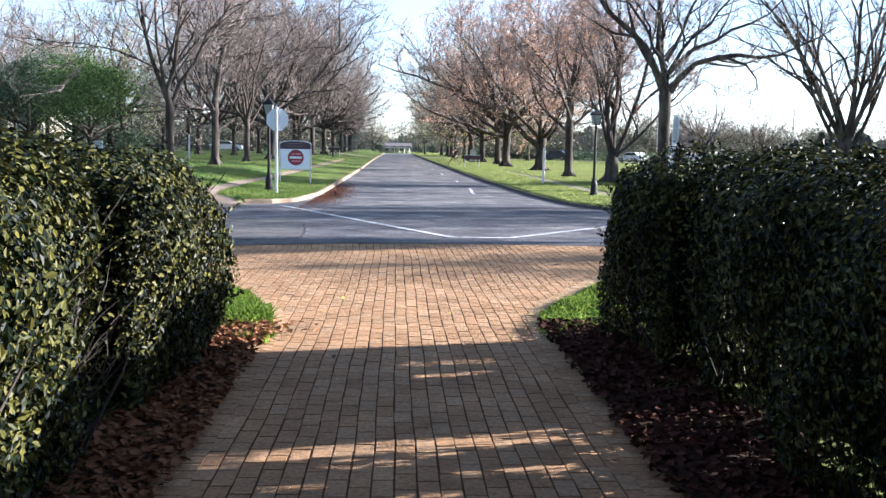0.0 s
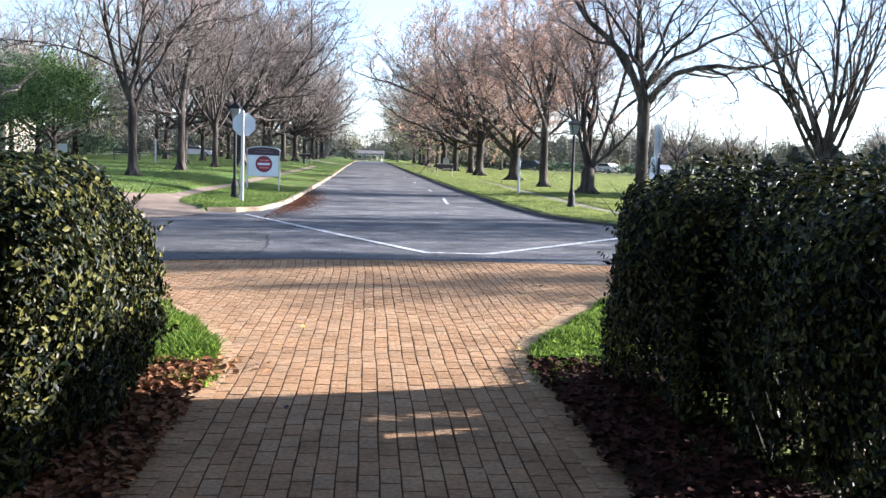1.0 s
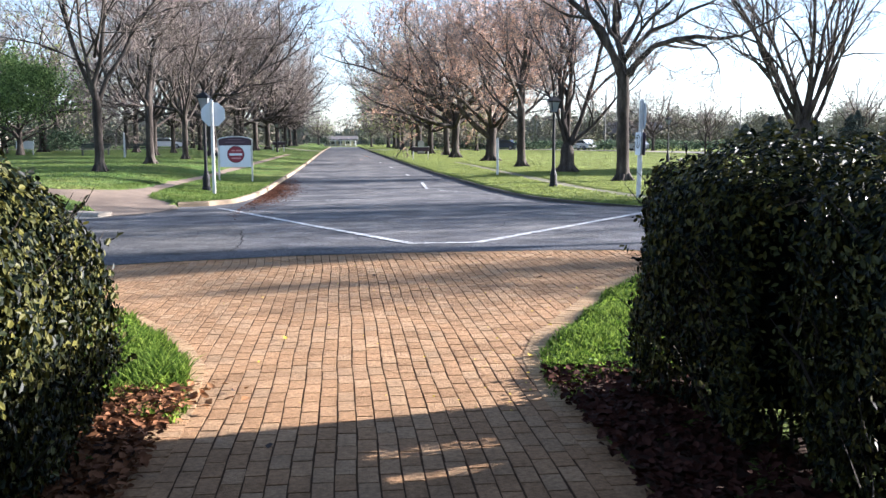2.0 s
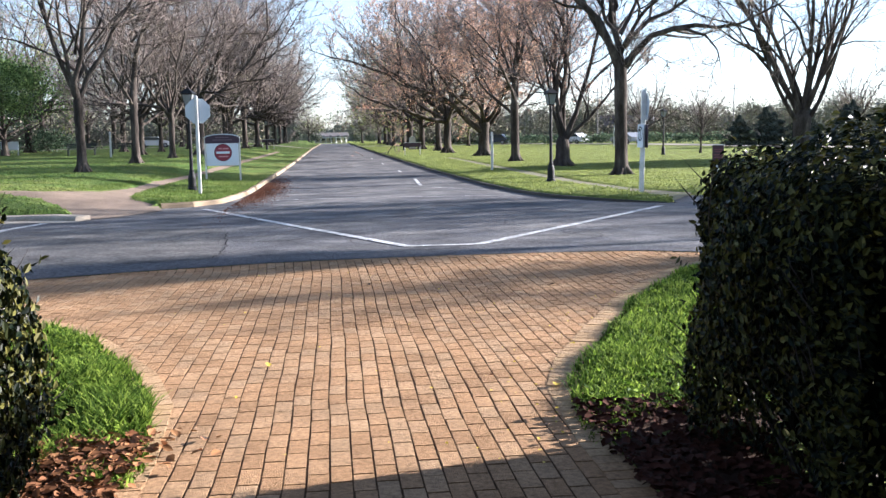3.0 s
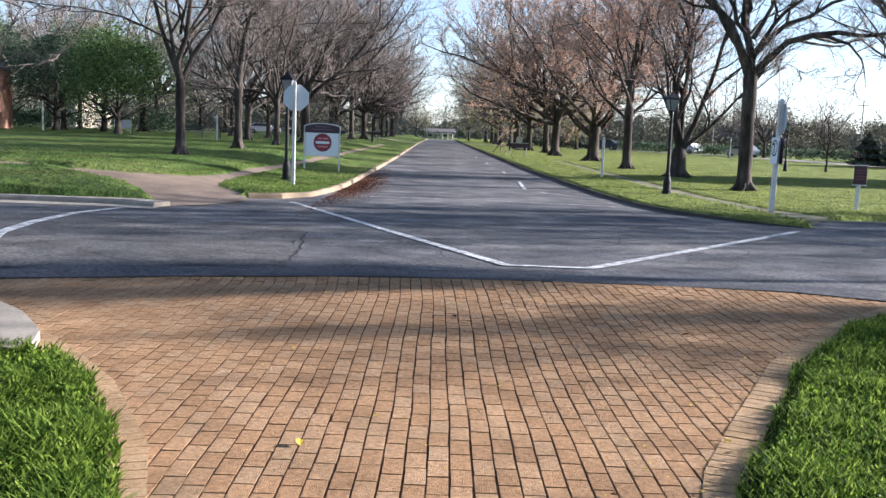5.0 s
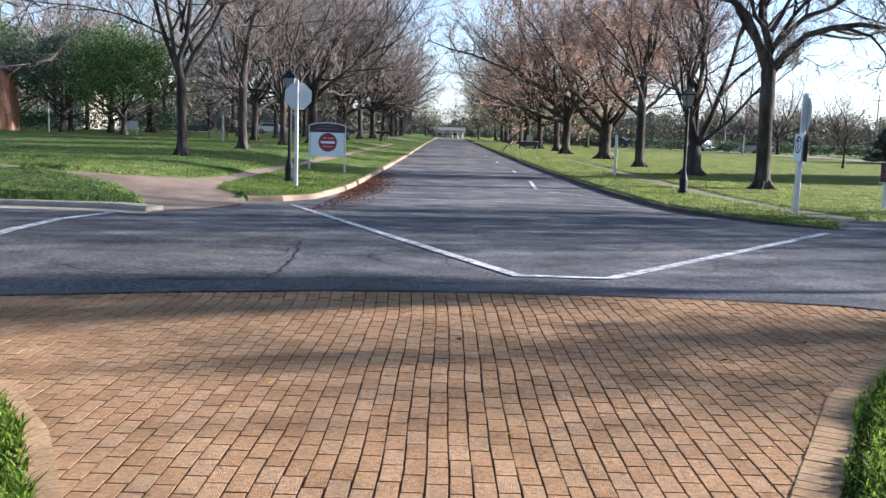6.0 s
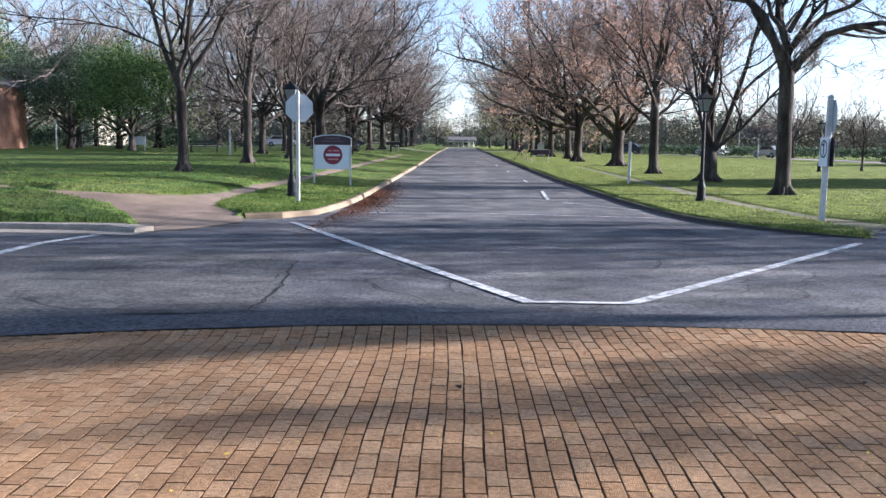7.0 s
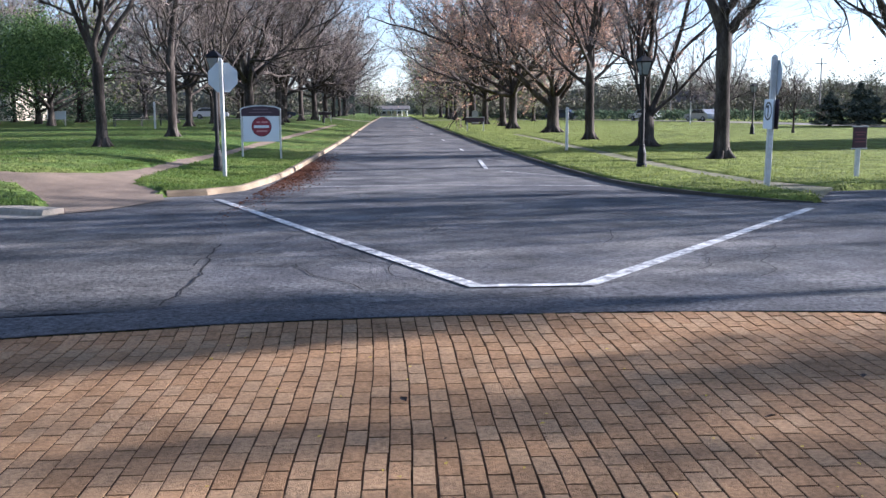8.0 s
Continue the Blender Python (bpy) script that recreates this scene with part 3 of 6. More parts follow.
def make_tree(seed, height=12.0, trunk_r=0.2, fork=2.6, radius=4.5, limbs=None, limb_count=8, limb_el=(25, 80), counts=(8, 7, 6), bud=None, bud_count=2500, bud_size=0.05, lean=0.02, twig_r=0.010, wander=0.13, twig=None, forks=2):
    """Meshes of a bare tree: trunk with its main limbs, finer branches with twigs, and buds or blossom.
    The limbs reach out to a rounded crown of that radius and height."""
    rng = random.Random(seed)
    flare = [(0.0, 1.55), (0.10, 1.35), (0.28, 1.16), (0.6, 1.06), (0.9, 1.02)]
    step = 1.25
    while step < fork - 0.25:
        flare.append((step, 0.97 + rng.gauss(0, 0.045)))
        step += 0.38
    flare += [(fork - 0.12, 1.04), (fork + 0.1, 0.95), (fork + 0.4, 0.6)]
    pts, radii = [], []
    lx, ly = rng.gauss(0, lean), rng.gauss(0, lean)
    for z, r in flare:
        pts.append(Vector((lx * z + rng.gauss(0, 0.007), ly * z + rng.gauss(0, 0.007), z - 0.06)))
        radii.append(trunk_r * r)
    heavy, fine, ends = [(pts, radii, 12)], [], []
    # roots running out from the flare
    for k in range(6):
        a, q = k * 1.05 + rng.uniform(-0.3, 0.3), trunk_r
        c, n = math.cos(a), math.sin(a)
        heavy.append(([Vector((c * q * 0.5, n * q * 0.5, 0.42)), Vector((c * q * 1.25, n * q * 1.25, 0.13)), Vector((c * q * 1.9, n * q * 1.9, 0.015)), Vector((c * q * 2.7, n * q * 2.7, -0.07))], [q * 0.42, q * 0.40, q * 0.26, q * 0.1], 6))
    top = pts[-3]
    rise = height - fork
    if limbs is None:
        limbs, turn = [], rng.uniform(0, 6.28)
        for k in range(limb_count):
            el = radians(limb_el[0] + (limb_el[1] - limb_el[0]) * (k + 0.3 + 0.4 * rng.random()) / limb_count)
            # way to the crown's outline from the fork: an ellipse standing on it
            a, c = radius, rise * 0.56
            ce, se = math.cos(el), math.sin(el)
            length = 2 * c * se / (ce * ce * c * c / (a * a) + se * se) if el > 0.6 else a * 0.95
            limbs.append((rng.uniform(-0.5, 0.3), math.degrees(turn + k * 2.4), math.degrees(el), min(length, rise) * rng.uniform(0.82, 0.98), rng.uniform(0.44, 0.62), 0.03 if el > 0.9 else 0.055))

    def dress(p, r, length, number):
        """Branches, side twigs and their ends along a limb."""
        n = len(p) - 1
        for b in range(number):
            t = 0.18 + 0.82 * (b + rng.random()) / number
            i = min(int(t * n), n - 1)
            q = p[i].lerp(p[i + 1], t * n - i)
            along = (p[i + 1] - p[i]).normalized()
            side = along.cross(Vector((rng.gauss(0, 1), rng.gauss(0, 1), rng.gauss(0, 1)))).normalized()
            d = (along * 0.7 + side * rng.uniform(0.5, 1.1) + Vector((0, 0, 0.06))).normalized()
            blen = (0.22 * length + 0.9) * rng.uniform(0.6, 1.35) * (1.1 - 0.4 * t)
            bp = limb_path(rng, q, math.atan2(d.y, d.x), math.asin(max(-1, min(1, d.z))), blen, 6, 0.20, 0.04)
            br = max(0.016, r[i] * 0.5)
            heavy.append((bp, [br * (1 - 0.85 * j / 6) + 0.004 for j in range(7)], 4))
            for c in range(counts[1]):
                u = 0.15 + 0.85 * (c + rng.random()) / counts[1]
                j = min(int(u * 6), 5)
                q2 = bp[j].lerp(bp[j + 1], u * 6 - j)
                along2 = (bp[j + 1] - bp[j]).normalized()
                side2 = along2.cross(Vector((rng.gauss(0, 1), rng.gauss(0, 1), rng.gauss(0, 1)))).normalized()
                d2 = (along2 * 0.8 + side2 * rng.uniform(0.45, 0.95) + Vector((0, 0, 0.1))).normalized()
                clen = blen * rng.uniform(0.3, 0.6)
                cp = limb_path(rng, q2, math.atan2(d2.y, d2.x), math.asin(max(-1, min(1, d2.z))), clen, 3, 0.18, 0.06)
                cr = max(twig_r * 1.25, br * 0.32)
                fine.append((cp, [cr, cr * 0.75, cr * 0.5, 0], 3))
                for e in range(counts[2]):
                    w = 0.2 + 0.8 * (e + rng.random()) / counts[2]
                    j2 = min(int(w * 3), 2)
                    q3 = cp[j2].lerp(cp[j2 + 1], w * 3 - j2)
                    along3 = (cp[j2 + 1] - cp[j2]).normalized()
                    d3 = (along3 + Vector((rng.gauss(0, 0.6), rng.gauss(0, 0.6), rng.gauss(0.15, 0.5)))).normalized()
                    tl = clen * rng.uniform(0.35, 0.8) + 0.12
                    end = q3 + d3 * tl
                    fine.append(([q3, end], [twig_r, 0], 3))
                    ends.append((q3, end))

    for dz, az, el, length, rr, lift in limbs:
        start = Vector((top.x, top.y, top.z + dz))
        p = limb_path(rng, start, radians(az), radians(el), length, 12 if not isinstance(lift, tuple) else 9, wander, lift)
        n = len(p) - 1
        r0 = trunk_r * rr
        r = [r0 * (1 - 0.93 * (i / n) ** 0.8) * rng.uniform(0.94, 1.06) + 0.006 for i in range(n + 1)]
        heavy.append((p, r, 8))
        dress(p, r, length, max(3, round(counts[0] * 0.72)))
        # the limb forks into lesser ones on its way
        for f in range(forks if length > 4 else 0):
            i = min(n - 2, max(1, int(n * (0.2 + 0.22 * f + 0.14 * rng.random()))))
            along = (p[i + 1] - p[i]).normalized()
            side = along.cross(Vector((rng.gauss(0, 1), rng.gauss(0, 1), rng.gauss(0, 1)))).normalized()
            d = (along * 0.85 + side * rng.uniform(0.45, 0.8) + Vector((0, 0, 0.32))).normalized()
            flen = length * rng.uniform(0.45, 0.62) * (1 - 0.12 * f)
            fp = limb_path(rng, p[i], math.atan2(d.y, d.x), math.asin(max(-1, min(1, d.z))), flen, 8, wander * 1.2, 0.02)
            fr = [r[i] * 0.68 * (1 - 0.92 * (k / 8) ** 0.85) + 0.005 for k in range(9)]
            heavy.append((fp, fr, 6))
            dress(fp, fr, flen, max(3, round(counts[0] * 0.4)))
    out = {"trunk": tubes(heavy, "trunk", M_BARK), "crown": tubes(fine, "crown", twig or M_TWIG, False)}
    if bud and bud_count:
        verts, faces = [], []
        for k in range(bud_count):
            a, b = ends[rng.randrange(len(ends))]
            p = a.lerp(b, rng.uniform(0.3, 1.05)) + Vector((rng.gauss(0, 0.04), rng.gauss(0, 0.04), rng.gauss(0, 0.04)))
            s = bud_size * rng.uniform(0.5, 1.3)
            u = Vector((rng.gauss(0, 1), rng.gauss(0, 1), rng.gauss(0, 1))).normalized()
            w = u.cross(Vector((rng.gauss(0, 1), rng.gauss(0, 1), rng.gauss(0, 1)))).normalized()
            o = len(verts)
            verts += [tuple(p - u * s), tuple(p + w * s * 0.6), tuple(p + u * s), tuple(p - w * s * 0.6)]
            faces.append((o, o + 1, o + 2, o + 3))
        me = bpy.data.meshes.new("blossom")
        me.from_pydata(verts, [], faces)
        me.materials.append(bud)
        out["blossom"] = me
    return out


def plant(meshes, x, y, label, turn=0.0, size=1.0, group="trees along the avenue", z=None):
    z = float(lawn_z(x, y)) - 0.02 if z is None else z
    t = thing("tree", pose(x, y, z, 0, 0, turn) @ Matrix.Scale(size, 4), label, "tree", group)
    for name, me in meshes.items():
        ob = new(name, me)
        ob.parent = t
        if name != "trunk":
            tagged(ob, kind="stuff")
    return t


def build_trees():
    # limbs: rise above the fork, azimuth, elevation, length, share of the trunk's radius, upward bend (or elevations step by step)
    vase = make_tree(11, 13.0, 0.165, 2.5, 4.8, limbs=[(0, 195, 82, 11, 0.62, 0.0), (0.05, 8, 60, 10.5, 0.60, (66, 56, 62, 54, 58, 62, 66, 70, 74)), (0.25, 120, 80, 11, 0.52, 0.0), (0.5, 180, 62, 8.5, 0.42, 0.02), (1.3, 186, 26, 6.5, 0.24, (40, 30, 18, 10, 4, -6, 0, 6, 10)),
                     (1.6, 0, 34, 6.0, 0.26, 0.0), (1.9, 255, 48, 6.0, 0.28, 0.02), (0.9, 60, 56, 7.0, 0.30, 0.02)], counts=(10, 7, 5), bud=M_BUD_GREY, bud_count=3000, bud_size=0.03, twig_r=0.0105)
    tall = make_tree(12, 14.0, 0.185, 3.2, 5.6, limbs=[(0, 90, 88, 11.5, 0.86, 0.0), (-0.3, 182, 42, 6.5, 0.34, 0.03), (0.0, 4, 46, 7.0, 0.38, 0.03), (0.7, 150, 50, 6.5, 0.34, 0.03), (1.1, -30, 48, 6.5, 0.34, 0.03), (1.7, 200, 36, 6.0, 0.28, 0.02), (2.0, 30, 44, 6.5, 0.30, 0.02),
                     (2.6, 260, 50, 6.0, 0.28, 0.02), (2.9, 90, 46, 6.0, 0.28, 0.02), (3.5, 176, 52, 6.0, 0.26, 0.02), (3.9, -5, 50, 6.0, 0.26, 0.02)], counts=(9, 7, 5), bud=M_BUD_GREY, bud_count=3000, bud_size=0.03, twig_r=0.0105, forks=1)
    broad = make_tree(13, 13.0, 0.165, 2.4, 6.0, limb_count=8, limb_el=(46, 86), counts=(10, 7, 5), bud=M_BUD_GREY, bud_count=3000, bud_size=0.035, twig_r=0.011)
    wide = make_tree(14, 13.5, 0.22, 2.3, 7.2, limb_count=11, limb_el=(10, 82), counts=(8, 6, 4), bud=M_BUD_GREY, bud_count=3000, bud_size=0.045, twig_r=0.0125, wander=0.17)
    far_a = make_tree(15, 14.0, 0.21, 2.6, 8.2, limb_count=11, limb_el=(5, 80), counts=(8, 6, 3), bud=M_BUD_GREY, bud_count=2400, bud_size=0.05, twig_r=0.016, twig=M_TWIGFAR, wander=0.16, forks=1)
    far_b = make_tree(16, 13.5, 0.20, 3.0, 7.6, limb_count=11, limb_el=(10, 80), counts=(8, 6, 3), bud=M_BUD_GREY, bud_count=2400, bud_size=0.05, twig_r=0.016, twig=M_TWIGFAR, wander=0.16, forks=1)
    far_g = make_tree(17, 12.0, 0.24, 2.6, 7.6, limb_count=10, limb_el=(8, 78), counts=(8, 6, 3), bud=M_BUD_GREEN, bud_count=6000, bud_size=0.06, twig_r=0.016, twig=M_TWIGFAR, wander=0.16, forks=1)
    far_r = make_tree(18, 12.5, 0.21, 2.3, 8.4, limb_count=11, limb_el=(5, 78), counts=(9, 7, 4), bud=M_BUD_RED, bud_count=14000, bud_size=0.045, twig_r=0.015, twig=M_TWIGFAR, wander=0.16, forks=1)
    # two unseen trees, their crowns sized and raised to shade the bricks
    side = make_tree(19, 6.4, 0.10, 5.0, 1.1, limb_count=10, limb_el=(5, 84), counts=(5, 5, 3), bud=M_BUD_GREY, bud_count=1500, bud_size=0.08, forks=0)
    side_tall = make_tree(20, 9.9, 0.12, 8.0, 1.55, limb_count=11, limb_el=(5, 84), counts=(5, 5, 3), bud=M_BUD_GREY, bud_count=2400, bud_size=0.08, forks=0)
    oak = make_tree(21, 12.0, 0.245, 4.1, 5.0, limbs=[(0.0, 180, 56, 9.5, 0.74, (70, 60, 54, 48, 56, 48, 56, 50, 60)), (0.15, 95, 84, 8.5, 0.62, (84, 78, 86, 76, 84, 80, 74, 82, 80)), (0.0, -4, 45, 7.8, 0.64, (56, 44, 20, 2, -8, 8, 24, 34, 30)),
                    (0.75, -3, 40, 7.5, 0.42, (50, 34, 20, 30, 18, 34, 42, 38, 46)), (1.1, 150, 60, 6.0, 0.36, 0.03), (-0.55, -20, 58, 1.6, 0.24, (62, 74, 60)), (1.4, 20, 66, 6.0, 0.36, (66, 56, 70, 60, 54)),
                    (0.6, 265, 55, 6.0, 0.36, 0.03), (0.8, 75, 58, 6.0, 0.36, 0.03)], counts=(9, 6, 5), bud=M_BUD_GREY, bud_count=1800, bud_size=0.035, twig_r=0.0095, wander=0.2, forks=1)
    stems = make_tree(22, 12.5, 0.34, 1.15, 5.0, limbs=[(0, 175, 72, 11.0, 0.42, 0.03), (0, 100, 82, 11.5, 0.44, 0.0), (0, 10, 70, 10.5, 0.42, 0.03), (0, 60, 78, 11.0, 0.4, 0.01), (0.1, 200, 55, 7.0, 0.3, 0.06),
                      (0.1, -25, 52, 7.0, 0.3, 0.06), (0, 270, 74, 10.0, 0.38, 0.02)], counts=(10, 8, 5), bud=M_BUD_RED, bud_count=16000, bud_size=0.036, twig_r=0.011)
    straight = make_tree(23, 12.5, 0.22, 3.0, 5.0, limbs=[(0, 90, 86, 9.5, 0.7, 0.0), (-0.4, 175, 40, 6.0, 0.4, 0.05), (-0.2, 0, 38, 6.0, 0.42, 0.05), (0.4, 240, 55, 6.5, 0.42, 0.04), (0.3, 60, 55, 6.5, 0.42, 0.04),
                        (1.2, 150, 55, 6.0, 0.38, 0.04), (1.4, -20, 58, 6.0, 0.38, 0.04)], counts=(9, 8, 6), bud=M_BUD_RED, bud_count=16000, bud_size=0.036, twig_r=0.011)
    maple = make_tree(24, 11.5, 0.34, 2.1, 6.0, limbs=[(-0.5, 184, 30, 12.5, 0.6, (34, 38, 30, 20, 26, 14, 22, 10, 18)), (-0.2, 8, 24, 6.5, 0.42, 0.05), (0, 160, 58, 10.0, 0.48, 0.03), (0, 30, 62, 9.5, 0.46, 0.02), (0, 95, 80, 9.5, 0.5, 0.0), (0.1, 200, 48, 10.0, 0.4, 0.03),
                     (0.0, 255, 45, 8.5, 0.4, 0.04), (0.1, 310, 52, 8.5, 0.4, 0.04)], counts=(13, 9, 6), bud=M_BUD_RED, bud_count=34000, bud_size=0.040, twig_r=0.0115, wander=0.17)
    fan = make_tree(25, 13.5, 0.42, 2.2, 6.0, limbs=[(0, 180, 66, 11.5, 0.36, 0.02), (0, 172, 76, 12.0, 0.38, 0.0), (0, 100, 85, 12.0, 0.40, 0.0), (0, 20, 80, 12.0, 0.36, 0.0), (0, 5, 66, 11.5, 0.36, 0.02), (-0.3, 188, 48, 9.5, 0.30, 0.05),
                   (-0.3, -10, 48, 9.5, 0.30, 0.05), (0, 270, 78, 11.0, 0.34, 0.0), (0, 60, 72, 11.5, 0.34, 0.0), (0.2, 160, 70, 11.0, 0.3, 0.01)], counts=(9, 7, 5), bud=M_BUD_GREY, bud_count=3000, bud_size=0.035, twig_r=0.009, wander=0.1)
    grey = "bare grey-brown deciduous tree on the lawn, with swelling buds"
    plant(vase, -9.4, 27.0, "bare deciduous tree forking low into upright limbs", 20)
    plant(tall, -9.7, 38.0, grey, 75)
    plant(broad, -9.8, 49.0, grey, 140)
    for k, (me, turn, sz) in enumerate(((wide, 10, 1.05), (broad, 250, 1.05), (wide, 200, 1.0), (tall, 300, 1.0), (far_a, 0, 1.0), (far_b, 90, 1.05), (far_a, 130, 1.05), (far_b, 200, 0.95), (far_a, 260, 1.1), (far_b, 20, 1.0), (far_a, 310, 1.0), (far_b, 150, 1.05))):
        plant(me, -9.6 + 0.5 * math.sin(k * 2.1), 60 + 11.3 * k, grey, turn, sz * 1.32)
    plant(oak, 10.65, 26.8, "bare tree with a clean trunk and one long crooked limb")
    plant(stems, 10.85, 37.1, "bare tree of several dark upright stems, reddish buds")
    plant(straight, 10.3, 46.4, "bare straight-trunked tree with reddish buds", 0, 1.1)
    plant(maple, 10.9, 62.0, "spreading maple in red blossom with low arching limbs", 0, 1.18)
    for k, (me, turn, sz) in enumerate(((far_r, 0, 1.1), (far_b, 40, 1.0), (far_r, 100, 1.05), (far_g, 60, 1.0), (far_a, 180, 1.0), (far_g, 200, 1.0), (far_b, 270, 1.0), (far_g, 300, 1.05), (far_a, 30, 1.0), (far_g, 120, 1.0), (far_a, 80, 1.0))):
        lab = "maple in red blossom on the lawn beside the avenue" if me is far_r else ("tree with a haze of young green leaves" if me is far_g else grey)
        plant(me, 9.7 + 0.5 * math.sin(k * 1.7), 75 + 11.5 * k, lab, turn, sz * 1.42)
    plant(fan, 22.6, 36.0, "large bare tree fanning out from a short thick trunk", group="lawn trees")
    plant(far_b, 6.5, 216, "bare tree standing at the avenue's far end", 50, 1.1, "lawn trees")
    plant(far_a, 39.0, 108, "lone bare tree beside the far street", 15, 0.85, "lawn trees")
    plant(make_tree(31, 5.5, 0.06, 1.6, 1.4, limb_count=7, limb_el=(20, 85), counts=(4, 3, 3), twig_r=0.008), 25.6, 56.4, "thin bare sapling on the open lawn", 0, 1, "lawn trees")
    # unseen row added along the side street to shade the crossing and the bricks
    for x, y, me, turn in ((24.5, 5.95, side, 40), (30.0, 9.6, side_tall, 110), (22, 16.8, far_a, 70), (33, 16.8, far_b, 200), (43, 17.2, far_a, 20)):
        plant(me, x, y, grey, turn, 1.0, "side street trees")
    # bare trees standing about the left-hand lawn and behind it
    rng = random.Random(5)
    spots = [(-14.5, 64), (-20, 84), (-31, 92), (-16, 98), (-27, 112), (-36, 84), (-44, 100), (-22, 132), (-34, 128), (-50, 122), (-60, 108), (-15.5, 78), (-58, 90), (-47, 92), (-39, 96), (-53, 100), (-33, 104)]
    for k, (x, y) in enumerate(spots):
        plant((far_a, far_b, far_g, far_b, tall)[k % 5], x, y, "bare tree on the lawn before the far houses" if k % 5 != 2 else "tree with a haze of young green leaves", rng.uniform(0, 360), rng.uniform(0.9, 1.2) * (1.25 if x < -24 else 1.0), "lawn trees")
    for k, (x, y) in enumerate(((18, 120), (24, 150), (30, 168), (17, 178), (48, 150), (56, 132), (-7, 262), (13, 262), (60, 96), (66, 78))):
        plant((far_g, far_a, far_b)[k % 3], x, y, "tree with a haze of young green leaves" if k % 3 == 0 else "bare tree beyond the lawn", rng.uniform(0, 360), rng.uniform(0.75, 1.0), "far trees")


def leafy(rng, shape, cx, cy, cz, rx, ry, rz, count, size, low=0.0):
    """Leaf sprays spread through an uneven crown, thick towards its outside and broken by gaps."""
    lumps = [(rng.uniform(0, 6.28), rng.uniform(-0.6, 1.2), rng.uniform(0.65, 1.15)) for _ in range(26)]
    for _ in range(count):
        a, e, s = lumps[rng.randrange(26)]
        a, e = a + rng.gauss(0, 0.38), e + rng.gauss(0, 0.3)
        r = s * min(1.1, 0.45 + 0.6 * rng.random() ** 0.6)
        p = Vector((cx + rx * r * math.cos(e) * math.cos(a), cy + ry * r * math.cos(e) * math.sin(a), cz + rz * r * math.sin(e)))
        if p.z < low:
            continue
        u = Vector((rng.gauss(0, 1), rng.gauss(0, 1), rng.gauss(0, 0.6))).normalized()
        w = u.cross(Vector((rng.gauss(0, 1), rng.gauss(0, 1), rng.gauss(0, 1)))).normalized()
        k = size * rng.uniform(0.5, 1.3)
        shape.add([tuple(p - u * k), tuple(p + w * k * 0.55 - u * k * 0.1), tuple(p + u * k), tuple(p - w * k * 0.55)], [(0, 1, 2, 3)])


